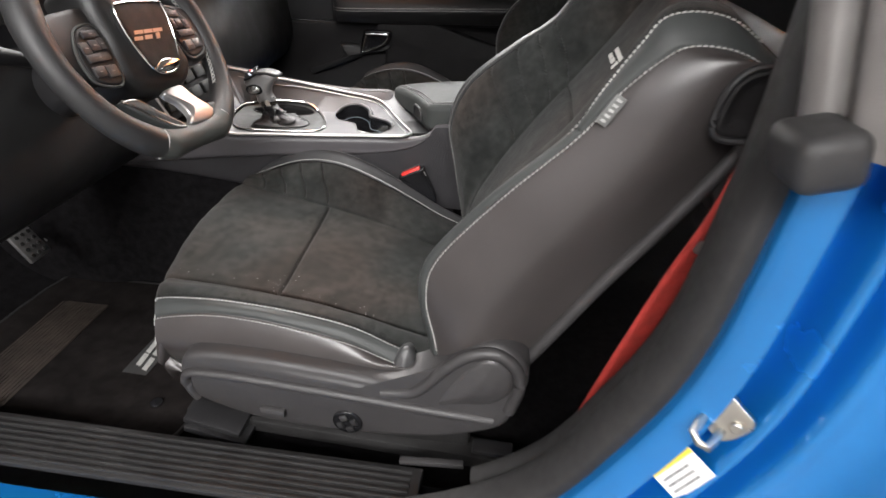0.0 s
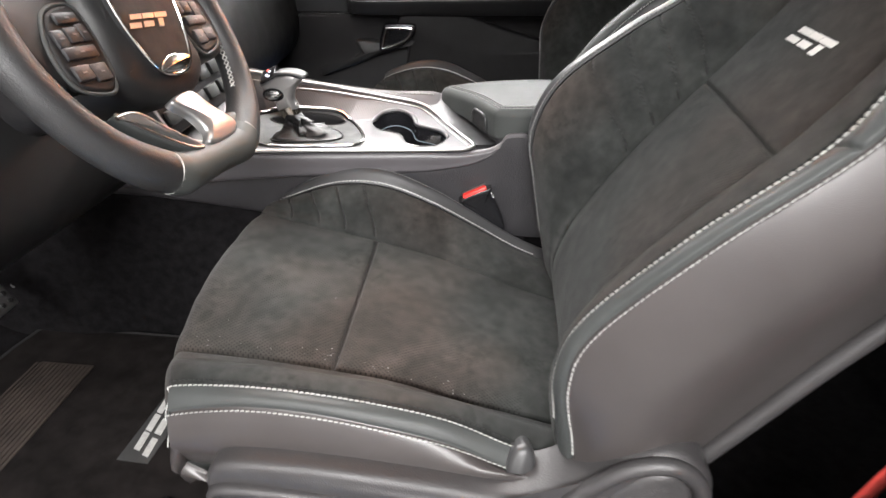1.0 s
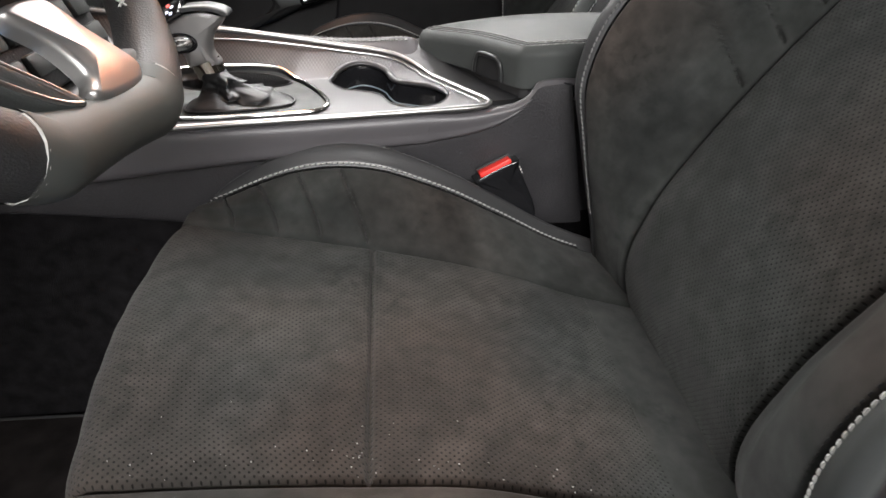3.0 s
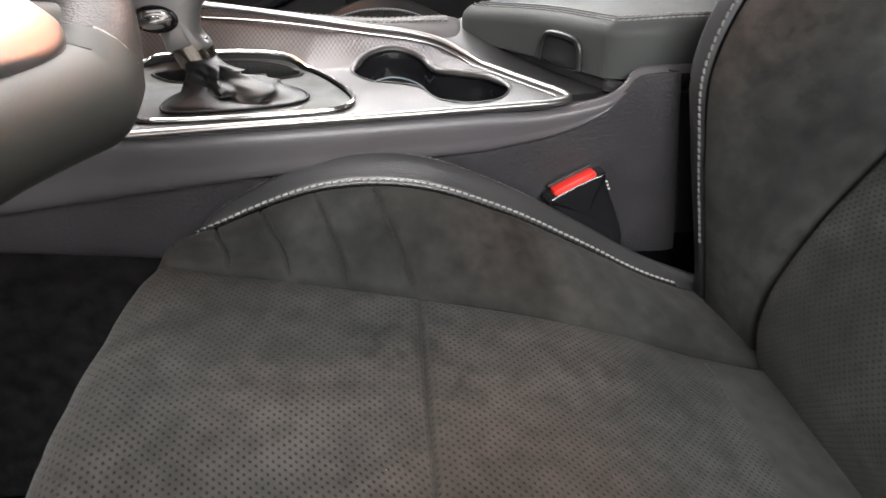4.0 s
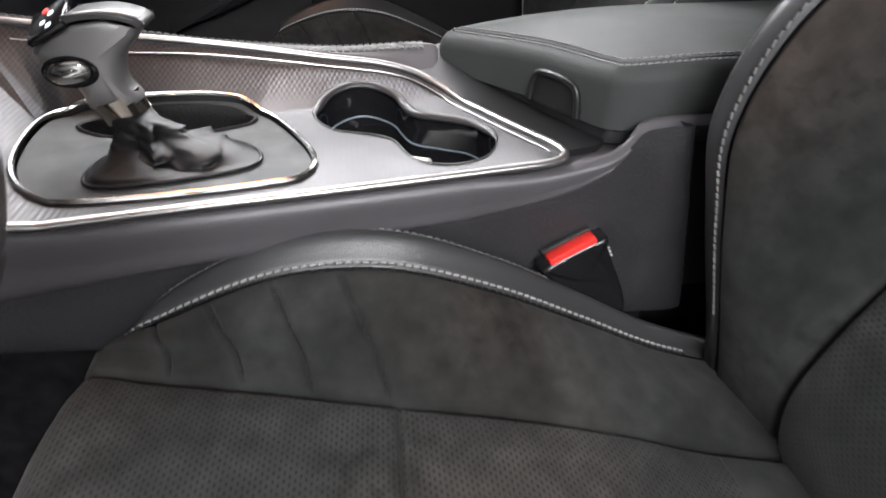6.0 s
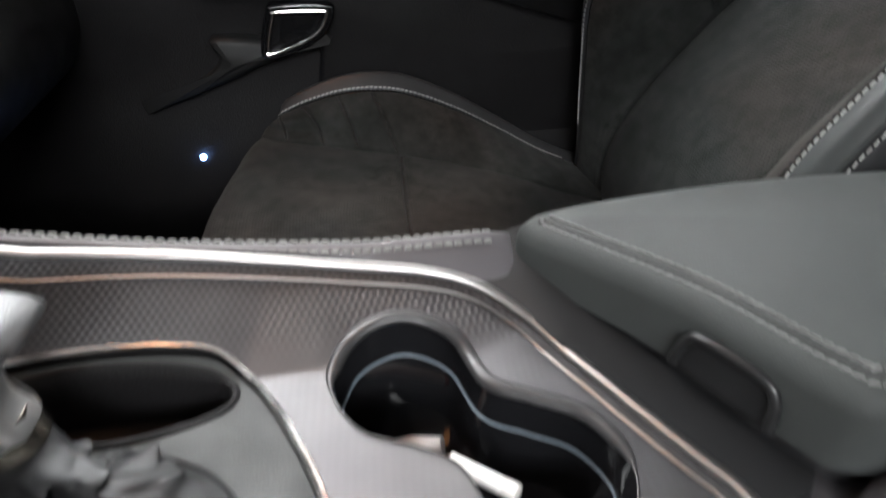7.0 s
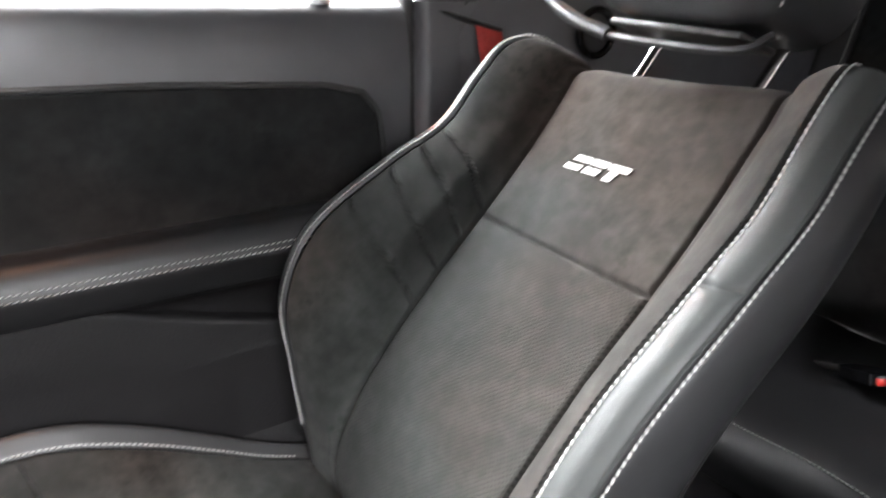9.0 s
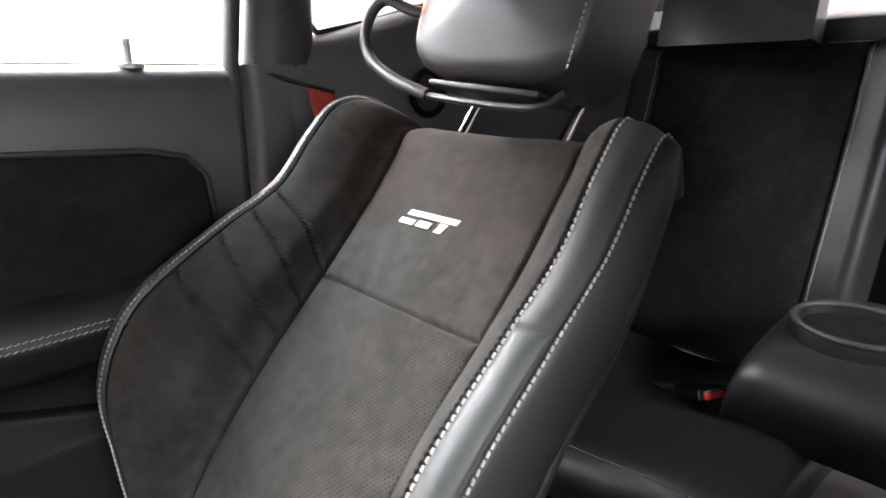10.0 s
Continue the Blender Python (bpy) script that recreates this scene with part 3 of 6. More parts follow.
def tilt_points(c, degrees, pivot=(-0.06, 0.50), size=1.0):
    a = radians(degrees)
    x, z = (c[..., 0] - pivot[0]) * size, (c[..., 2] - pivot[1]) * size
    out = c.copy()
    out[..., 0] = pivot[0] + x * math.cos(a) + z * math.sin(a)
    out[..., 2] = pivot[1] - x * math.sin(a) + z * math.cos(a)
    return out


def front_seat(label, at, worn, recline, tall=1.0):
    seat = thing("front_seat", label, "car seat", at, group="front seats")
    c = cushion_net(worn)
    # cushion panels
    panel("side_skirt", c, 0, 9, 0, 2, 40, 18, LEATHER_SIDE, seat, edges="U", groove=0.0022, puff=0.003, side=-1, label="black leather side of the cushion", ripple=0.0012)
    panel("leather_strip", c, 0, 9, 2, 3, 44, 10, STRIP, seat, side=-1, edges="uU", groove=0.0022, puff=0.002, ripple=0.0012, label="black leather edge strip")
    panel("bolster_outboard", c, 0, 9, 3, 5, 44, 14, SUEDE, seat, side=-1, edges="uU", puff=0.002, ripple=0.002, pleats=() if worn else ((2.9, 3.3), (3.4, 3.8), (3.9, 4.3), (4.4, 4.8)), label="black suede side bolster")
    panel("insert_front", c, 0, 5, 5, 7, 40, 36, SUEDE_DOT, seat, side=-1, edges="uUV", puff=0.004, ripple=0.0022, label="perforated charcoal suede")
    panel("insert_rear", c, 5, 8.05, 5, 7, 30, 36, SUEDE_DOT, seat, side=-1, edges="uUv", puff=0.004, ripple=0.0025, label="perforated charcoal suede")
    panel("insert_heel", c, 8.05, 9, 5, 7, 10, 36, SUEDE, seat, side=-1, edges="uU", puff=0.004, ripple=0.001)
    panel("bolster_inboard", c, 0, 9, 7, 9, 60, 18, SUEDE, seat, side=-1, edges="uU", puff=0.002, ripple=0.0015, pleats=CUSHION_PLEATS, label="black suede side bolster with sewn pleats")
    panel("leather_edge", c, 0, 9, 9, 12, 50, 20, LEATHER, seat, side=-1, edges="u", groove=0.0022, label="black leather bolster edge")
    for name, u, off in (("stitching_low", 1.93, 0.0022), ("stitching_high", 2.90, 0.0014)):
        p, n = seam_line(c, 1.2, 8.1, u, u, 120, side=-1, off=off)
        stitching(name, p, n, THREAD, seat, slant=0.15, label="white thread stitches")
    p, n = seam_line(c, 2.1, 8.3, 9.07, 9.07, 120, side=-1, off=0.0004)
    stitching("stitching_inboard", p, n, THREAD, seat, slant=0.1, label="white thread stitches")
    if worn:
        p, n = seam_line(c, 2.6, 7.6, 10.15, 10.15, 120, side=-1, off=0.0006)
        stitching("stitching_crest", p, n, THREAD_GREY, seat, slant=0.1, label="grey thread stitches")
    p, n = seam_line(c, 2.1, 8.3, 8.93, 8.93, 120, side=-1, off=0.0006)
    stitching("stitching_dark", p, n, THREAD_DARK, seat, width=0.001)
    p, n = seam_line(c, 2.6, 8.0, 3.12, 3.12, 90, side=-1, off=0.0012)
    stitching("stitching_dark", p, n, THREAD_DARK, seat, width=0.001)
    if worn:
        fold = outline([(-0.012, -0.040), (-0.017, -0.010), (-0.012, 0.016), (0.002, 0.024), (0.013, 0.012), (0.016, -0.016), (0.006, -0.038)], 6)
        part("cover_flap", pillow(fold, -0.02, 0.010, 0.009, frame_m((-0.160, -0.226, 0.508), (0.96, 0.05, -0.15), (0.12, 0.45, 0.86)), crown=0.002), LEATHER, seat, "folded leather cover end")
    # backrest
    b = tilt_points(back_net(worn), recline, size=tall)
    # same leather on both seats; the darker copy paints shade onto the passenger's side
    panel("back_side", b, 0.6, 10, 0, 2, 50, 20, LEATHER_SIDE if worn else DARK_LEATHER, seat, side=-1, edges="U", groove=0.0022, label="black leather backrest side")
    panel("back_strip_low", b, 0.6, 5.1, 2, 3, 40, 10, STRIP, seat, side=-1, edges="uUV", groove=0.0024, puff=0.002, label="black leather edge strip", ripple=0.0008)
    panel("back_strip_high", b, 5.1, 10, 2, 3, 40, 10, STRIP, seat, side=-1, edges="uUv", groove=0.0024, puff=0.002, label="black leather edge strip", ripple=0.0006)
    panel("back_bolster_outboard", b, 0.3, 10, 3, 5, 60, 16, SUEDE, seat, side=-1, edges="uU", puff=0.002, ripple=0.0015, label="black suede side bolster")
    panel("back_insert_low", b, 0, 5, 5, 7, 40, 30, SUEDE_DOT, seat, side=-1, edges="uUV", puff=0.004, ripple=0.0015, label="perforated charcoal suede")
    panel("back_insert_high", b, 5, 10, 5, 7, 36, 30, SUEDE, seat, side=-1, edges="uUv", puff=0.004, ripple=0.0012, label="brownish black suede")
    panel("back_bolster_inboard", b, 0.0, 10, 7, 9, 60, 20, SUEDE, seat, side=-1, edges="uU", puff=0.002, ripple=0.0012, pleats=BACK_PLEATS, label="black suede bolster with sewn pleats")
    for c0, pleats in ((c, CUSHION_PLEATS), (b, BACK_PLEATS)):
        for x in pleats:
            p, n = seam_line(c0, x[0] + 0.06 * (x[1] - x[0]), x[1], 7.12, 8.9, 30, side=-1, off=-0.0010)
            stitching("pleat_stitching", p, n, THREAD_DARK, seat, pitch=0.0052, length=0.0036, width=0.0009)
    panel("back_edge_inboard", b, 0.3, 10, 9, 12, 60, 20, LEATHER, seat, side=-1, edges="u", groove=0.0022, label="black leather backrest edge")
    for name, u, v0 in (("back_stitching_low", 1.94, 0.8), ("back_stitching_high", 2.90, 1.0), ("back_stitching_inboard", 9.08, 1.2)):
        p, n = seam_line(b, v0, 9.6, u, u, 160, side=-1, off=0.0022 if u > 9 and not worn else 0.0010)
        stitching(name, p, n, THREAD_GREY if worn and u > 9 else THREAD, seat, slant=0.15, label="white thread stitches")
    p, n = seam_line(b, 1.5, 9.3, 3.10, 3.10, 160, side=-1, off=0.0)
    stitching("stitching_dark", p, n, THREAD_DARK, seat, width=0.0006, length=0.0036)
    # hard shell behind
    rim = b[:, [0, 12]]
    shell = np.stack([rim[:, 0], rim[:, 0] * 0.7 + rim[:, 1] * 0.3 + (0.03, 0, -0.01), rim[:, 0] * 0.3 + rim[:, 1] * 0.7 + (0.03, 0, -0.01), rim[:, 1]], 1)
    part("back_shell", sheet(net(shell, np.linspace(0, 10, 40), np.linspace(0, 3, 20))), PLASTIC, seat, "grained black plastic back shell")
    line = net(b, np.linspace(0.6, 7.5, 50), np.array([0.05]))[:, 0] + np.array((0.0, -0.006, 0.0))
    part("shell_edge", tube(line, 0.0095, 10), SHIELD, seat, "grey-black plastic edge strip")
    # emblem on the insert
    p, n = seam_line(b, 6.05, 6.05, 6.0, 6.0, 1, side=-1)
    q = net(b, np.array([5.9, 6.2]), np.array([6.0]))[:, 0]
    up = Vector(q[1] - q[0]).normalized()
    badge(seat, frame_m(Vector(p[0]) + Vector(n[0]) * 0.0052 + Vector((0, 0.012 if worn else 0.019, 0)), (0, -1, 0), up), 0.078 if worn else 0.081, 0.021, "emblem")
    # headrest
    top = tilt_points(np.array([(0.195, 0.0, 1.0), (0.235, 0.0, 1.065)]), recline, size=tall)
    base, ax = Vector(top[0]), Vector(top[1] - top[0]).normalized()
    for y in (-0.085, 0.085 if worn else 0.068):
        part("headrest_post", tube([base + Vector((0, y, 0)) - ax * 0.03, base + Vector((0, y, 0)) + ax * 0.09], 0.0065, 12), CHROME, seat, "chrome headrest post")
    headrest(seat, base + ax * (0.055 if worn else 0.045) + Vector((-0.012, -0.006 if worn else -0.012, 0)), Vector((math.sin(radians(17)), 0, math.cos(radians(17)))), 0.0 if worn else -4.5)
    # mounting: side shield, switches, recliner cover, rails
    seat_base(seat, worn)
    return seat


def headrest(seat, o, ax, tip=0.0):
    side = Vector((0, -1, 0))
    m = frame_m(o, side, ax) @ Matrix.Rotation(radians(tip), 4, "Z")  # local x across, y up the post, z towards the front
    a = np.linspace(0, 2 * math.pi, 72, endpoint=False)
    ol = np.stack([0.123 * np.sign(np.cos(a)) * np.abs(np.cos(a)) ** 0.45, 0.109 + 0.095 * np.sign(np.sin(a)) * np.abs(np.sin(a)) ** 0.45], 1)
    ol = resample(ol, 0.009, True)[:-1]
    front = m @ Matrix.Translation((0, 0, 0.0))
    part("headrest_pad", pillow(ol, -0.02, 0.090, 0.026, front, crown=0.010, steps=7), LEATHER, seat, "black leather headrest")
    part("headrest_back", pillow(inset(ol, 0.002), -0.02, 0.028, 0.022, m @ Matrix.Rotation(math.pi, 4, "Y") @ Matrix.Translation((0, 0, 0.0)), steps=5), LEATHER_SIDE, seat)
    ring = [m @ Vector(v) for v in ((0.112, 0.010, 0.070), (0.085, -0.010, 0.085), (-0.06, -0.012, 0.088), (-0.10, -0.004, 0.090))]
    part("headrest_bracket", tube(cr(np.array(ring), np.linspace(0, 3, 20)), 0.0042, 8), PLASTIC, seat, "black headrest bracket")
    # belt guide loops at both sides
    loop = [(-0.06, -0.012, 0.088), (-0.12, 0.000, 0.095), (-0.178, 0.022, 0.095), (-0.204, 0.054, 0.093), (-0.204, 0.082, 0.09), (-0.187, 0.097, 0.085), (-0.16, 0.092, 0.07), (-0.115, 0.084, 0.05)]
    pts = cr(np.array([m @ Vector(v) for v in loop]), np.linspace(0, 7, 60))
    part("headrest_plate", block((0.165, 0.007, 0.06), 0.003, m @ Matrix.Translation((0.005, 0.006, 0.048))), DECK, seat, "gloss black plate under the headrest")
    part("belt_guide", tube(pts, 0.0072, 10), PLASTIC, seat, "black plastic belt guide loop")
    pts = np.array([m @ Vector((0.115, 0.030 + 0.155 * t, 0.0815)) for t in np.linspace(0, 1, 40)])
    nn = np.tile(np.array(m.to_3x3() @ Vector((0.8, 0, 0.6))), (40, 1))
    stitching("headrest_stitching", pts, nn, THREAD, seat)


def seat_base(seat, worn):
    y = -0.272 if worn else -0.262
    # outline of the side shield in the x-z plane
    o = outline([(-0.507, 0.500), (-0.480, 0.518), (-0.383, 0.520), (-0.252, 0.510), (-0.185, 0.502), (-0.135, 0.516), (-0.095, 0.550), (-0.058, 0.582), (-0.020, 0.594), (0.013, 0.574), (0.026, 0.535), (0.010, 0.470), (-0.018, 0.428), (-0.116, 0.394), (-0.245, 0.382), (-0.378, 0.385), (-0.470, 0.408), (-0.503, 0.430), (-0.515, 0.465)], 6)
    m = frame_m((0, y + 0.012, 0), (1, 0, 0), (0, 0, 1))
    part("side_shield", pillow(o, -0.05, 0.012, 0.012, m, crown=0.004, steps=5), SHIELD, seat, "charcoal plastic seat side shield")
    lip = np.array([(-0.186, y - 0.001, 0.484), (-0.135, y - 0.003, 0.497), (-0.092, y - 0.003, 0.546), (-0.060, y - 0.002, 0.574), (-0.022, y - 0.002, 0.583), (0.006, y - 0.002, 0.562), (0.014, y - 0.002, 0.528), (0.002, y, 0.475)])
    part("shield_arch", tube(cr(lip, np.linspace(0, 7, 60)), 0.009, 12), SHIELD, seat)
    up = np.array([(-0.498, y + 0.006, 0.420), (-0.506, y + 0.001, 0.455), (-0.492, y - 0.001, 0.480), (-0.434, y - 0.002, 0.484), (-0.361, y - 0.002, 0.480), (-0.237, y - 0.002, 0.471), (-0.115, y - 0.001, 0.460), (-0.020, y + 0.004, 0.449)])
    part("shield_ridge", tube(cr(up, np.linspace(0, 7, 60)), 0.010, 12, flat=0.8), SHIELD, seat)
    # recliner cover
    hub = outline([(-0.027, 0.574), (-0.060, 0.553), (-0.088, 0.512), (-0.104, 0.474), (-0.065, 0.478), (-0.023, 0.486), (0.004, 0.515), (0.002, 0.553)], 6)
    part("recliner_cover", pillow(hub, -0.03, 0.018, 0.012, m, crown=0.006), SHIELD, seat, "rounded charcoal plastic recliner cover")
    # switches
    mk = frame_m((-0.245, y - 0.006, 0.413), (1, 0, 0), (0, 0, 1))
    part("lumbar_knob", disc(0.024, 0.01, mk, 0.003), GLOSS, seat, "round gloss black four-way switch")
    for a in range(4):
        mm = mk @ Matrix.Rotation(a * math.pi / 2 + 0.4, 4, "Z") @ Matrix.Translation((0.012, 0, 0.0015))
        part("switch_pad", block((0.010, 0.012, 0.004), 0.0015, mm), BRUSHED if a == 1 else PLASTIC, seat)
    if worn:
        md = frame_m((0.219, y + 0.012, 0.938), (1, 0, 0.12), (0, 0.1, 1))
        part("release_handle", pillow(outline([(-0.033, -0.030), (-0.030, 0.008), (-0.012, 0.030), (0.014, 0.034), (0.034, 0.026), (0.036, -0.030)], 6), -0.02, 0.008, 0.006, md, steps=4, dip=0.004), PLASTIC_DARK, seat, "black plastic seat release handle")
        part("handle_rim", tube([md @ Vector((x, z, 0.006)) for x, z in inset(outline([(-0.033, -0.030), (-0.030, 0.008), (-0.012, 0.030), (0.014, 0.034), (0.034, 0.026), (0.036, -0.030)], 6), -0.002)], 0.004, 8, closed=True), PLASTIC, seat)
        mtag = frame_m((0.082, y + 0.020, 0.921), (0.52, 0.0, 0.85), (-0.85, -0.1, 0.52))
        tagp = part("side_tag", block((0.036, 0.014, 0.0015), 0.0005, mtag), THREAD_GREY, seat, "small grey woven tag")
        for k in range(5):
            part("print_bar", block((0.003, 0.006, 0.0008), 0, mtag @ Matrix.Translation((-0.013 + 0.0065 * k, 0, 0.0011))), THREAD, tagp, smooth=False)
    part("seat_switch", block((0.042, 0.012, 0.016), 0.004, pose(-0.366, y - 0.005, 0.418, 0, 4, 0)), SHIELD, seat, "plastic seat adjuster switch")
    # frame under the cushion, rails
    part("seat_pan", block((0.48, 0.42, 0.06), 0.015, pose(-0.33, 0, 0.43)), PLASTIC, seat)
    for s in (-0.20, 0.20):
        part("rail_cap", block((0.07, 0.03, 0.014), 0.004, pose(-0.02, s, 0.300)), PLASTIC, seat)
        part("seat_rail", block((0.56, 0.045, 0.028), 0.004, pose(-0.29, s, 0.300, 0, 3.0, 0)), RUBBER, seat, "black steel seat rail")
        part("rail_foot", block((0.09, 0.06, 0.03), 0.006, pose(-0.50, s - 0.02, 0.305, 0, 12, 0)), RUBBER, seat)
        part("rail_post", block((0.42, 0.02, 0.10), 0.006, pose(-0.27, s, 0.36)), RUBBER, seat)
    part("rail_cover", block((0.10, 0.05, 0.012), 0.003, pose(-0.497, -0.238, 0.338, 0, 14, 0)), PLASTIC, seat, "black plastic rail cover")
    part("rail_cover_foot", block((0.11, 0.05, 0.014), 0.003, pose(-0.495, -0.240, 0.316, 0, 14, 0)), PLASTIC, seat)


front_seat("black suede and leather sport seat, outboard bolster worn flat", (0, 0.870, 0), True, 0.0)
front_seat("black suede and leather sport seat, reclined, with white emblem", (0.015, 1.603, 0), False, 7.0, 1.07)

# ---- centre console ----
CY = 1.236


def deck_z(x, y):
    """Height of the console's upper face."""
    rise = max(0.0, -0.62 - x) * 0.22
    flank = float(np.interp(x, [-0.98, -0.80, -0.645, -0.535, -0.435, -0.35, -0.28], [0.04, 0.052, 0.060, 0.044, 0.028, 0.018, 0.004]))
    return 0.677 + rise + flank * min(1.0, max(0.0, y - 1.258) / 0.056)


console = thing("center_console", "dark vinyl center console with a woven metal trim panel", "console")
NEAR = [(-0.98, 1.035), (-0.80, 1.060), (-0.645, 1.082), (-0.539, 1.096), (-0.412, 1.110), (-0.30, 1.124)]
FAR = [(-0.283, 1.207), (-0.303, 1.242), (-0.328, 1.281), (-0.366, 1.308), (-0.432, 1.316), (-0.535, 1.317), (-0.645, 1.312), (-0.80, 1.308), (-0.98, 1.30)]
tipc = [(-0.274, 1.1275), (-0.259, 1.132), (-0.251, 1.144), (-0.255, 1.160), (-0.266, 1.178)]
edge = np.array(NEAR + tipc + FAR)
rim = cr(edge, np.linspace(0, len(edge) - 1, 110))
bez = outline([(-0.655, 1.150), (-0.668, 1.215), (-0.660, 1.255), (-0.620, 1.270), (-0.535, 1.273), (-0.500, 1.262), (-0.470, 1.222), (-0.445, 1.165), (-0.450, 1.133), (-0.480, 1.122), (-0.55, 1.114), (-0.620, 1.116)], 6)
cup = outline([(-0.448, 1.245), (-0.436, 1.272), (-0.405, 1.284), (-0.374, 1.270), (-0.360, 1.237), (-0.338, 1.224), (-0.312, 1.208), (-0.299, 1.178), (-0.312, 1.147), (-0.342, 1.137), (-0.368, 1.150), (-0.383, 1.186), (-0.404, 1.200), (-0.432, 1.213)], 6)
part("trim_panel", plate(rim, [bez, cup], deck_z, 0.004), TRIM, console, "dark silver trim panel with a woven pattern")
part("chrome_edge", tube([(x, y, deck_z(x, y) + 0.001) for x, y in rim], 0.0038, 12, flat=0.8), BRUSHED, console, "bright metal edge strip")
inner = [(x, y, deck_z(x, y) + 0.0005) for x, y in inset(np.vstack([rim]), 0.011)[48:-3]]
part("chrome_step", tube(inner, 0.0009, 8), BRUSHED, console)

# cup holders
lip = [(x, y, deck_z(x, y) + 0.001) for x, y in cup]
rim_r = [0.0006 + 0.0042 * min(1.0, max(0.0, (y - 1.245 + 0.45 * (x + 0.448)) / 0.02 + 0.3)) for x, y in cup]
part("cup_rim", tube(lip, rim_r, 10, closed=True, flat=0.8), GRAPHITE, console, "dark graphite rim")
bm = bmesh.new()
levels = [(0.0, 0.0), (0.0015, -0.012), (0.003, -0.026), (0.004, -0.028), (0.006, -0.070)]
rings = [[bm.verts.new((x, y, deck_z(x, y) + dz)) for x, y in inset(cup, d)] for d, dz in levels]
for a, b in zip(rings, rings[1:]):
    for i in range(len(a)):
        bm.faces.new((a[i], a[(i + 1) % len(a)], b[(i + 1) % len(b)], b[i]))
bm.faces.new(rings[-1])
part("cup_well", bm, GLOSS, console, "black plastic cup wells")
ringp = [(x, y, deck_z(x, y) - 0.027) for x, y in inset(cup, 0.004)]
part("cup_light_ring", tube(ringp, 0.0009, 6, closed=True), RING_BLUE, console, "pale blue light ring")

# shifter plate
slot = outline([(-0.640, 1.236), (-0.625, 1.257), (-0.585, 1.264), (-0.53, 1.262), (-0.504, 1.252), (-0.506, 1.236), (-0.55, 1.222), (-0.61, 1.224)], 5)
part("shifter_plate", plate(inset(bez, 0.003), [slot], lambda x, y: deck_z(x, y) - 0.001, 0.004), MATTE, console, "dark grey shifter surround")
part("shifter_chrome", tube([(x, y, deck_z(x, y) + 0.002) for x, y in bez], 0.0024, 8, closed=True), CHROME, console, "thin chrome outline")
bm = bmesh.new()
rings = [[bm.verts.new((x, y, deck_z(x, y) + dz)) for x, y in inset(slot, d)] for d, dz in ((-0.004, -0.0005), (-0.002, 0.0012), (0.0, 0.0005), (0.002, -0.006), (0.004, -0.035))]
for a, b in zip(rings, rings[1:]):
    for i in range(len(a)):
        bm.faces.new((a[i], a[(i + 1) % len(a)], b[(i + 1) % len(b)], b[i]))
bm.faces.new(rings[-1])
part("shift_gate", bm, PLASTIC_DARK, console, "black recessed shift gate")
bootline = outline([(-0.606, 1.142), (-0.609, 1.170), (-0.592, 1.198), (-0.55, 1.212), (-0.51, 1.200), (-0.488, 1.178), (-0.490, 1.154), (-0.53, 1.140), (-0.585, 1.133)], 6)
part("boot_frame", tube([(x, y, deck_z(x, y) + 0.001) for x, y in bootline], 0.0014, 8, closed=True), BOOT, console)

# leather boot with folds
shift = thing("gear_shifter", "silver gear lever with a black leather boot on the console", "gear shifter")
neck = Vector((-0.586, 1.205, 0.706))
n_ring, n_ang = 48, 120
base_ring = resample(bootline, 0.001, True)
base_ring = base_ring[np.linspace(0, len(base_ring) - 1, n_ang, endpoint=False).astype(int)]
pts = np.zeros((n_ring, n_ang, 3))
b0 = base_ring.mean(0)
for i in range(n_ring):
    t = i / (n_ring - 1)
    cx, cy = b0[0] + (neck.x - b0[0]) * t ** 1.2, b0[1] + (neck.y - b0[1]) * t ** 1.2
    for j in range(n_ang):
        ang = math.atan2(base_ring[j][1] - b0[1], base_ring[j][0] - b0[0])
        rr = np.linalg.norm(base_ring[j] - b0)
        shrink = (1 - t) ** 2.6
        r = rr * shrink * (1 - 0.15 * math.sin(t * math.pi)) + 0.0165 * (1 - shrink)
        fold = 0.0085 * math.sin(min(1.0, t * 1.25) * math.pi) * (1.2 - 1.6 * abs(math.sin(ang * 1.5 + t * 4.0)) + 0.7 * math.sin(ang * 5 - t * 7) + noise.noise(Vector((math.cos(ang) * 2, math.sin(ang) * 2, t * 5))) * 1.2)
        ridge = 1 - abs(noise.noise(Vector((math.cos(ang) * 1.7, math.sin(ang) * 1.7, t * 4.5 + 3)))) * 3.2
        fold = fold * 0.45 + 0.0062 * ridge * math.sin(min(1.0, t * 1.15) * math.pi) - 0.0028 * math.sin(min(1.0, t * 1.2) * math.pi) * math.exp(-(math.sin(1.5 * ang + 7.5 * t + 0.6) / 0.22) ** 2)
        fold += 0.0024 * noise.noise(Vector((math.cos(ang) * 4, math.sin(ang) * 4, t * 13))) * math.sin(min(1.0, t * 1.1) * math.pi)
        fold += (0.011 * math.exp(-((t - 0.26) / 0.10) ** 2) - 0.010 * math.exp(-((t - 0.46) / 0.08) ** 2)) * max(0.0, math.cos(ang - 0.2)) + 0.006 * math.exp(-((t - 0.10) / 0.06) ** 2) * max(0.0, -math.cos(ang))
        x, y = cx + (r + fold) * math.cos(ang), cy + (r + fold) * math.sin(ang)
        if i == 0:
            x, y = base_ring[j]
        pts[i, j] = (x, y, deck_z(x, y) + 0.001 + (neck.z - deck_z(*b0)) * (t ** 1.05) + 0.005 * math.sin(t * math.pi) * math.sin(ang * 2 + 4 * t))
part("boot", sheet(pts, close_u=True), BOOT, shift, "creased black leather boot")
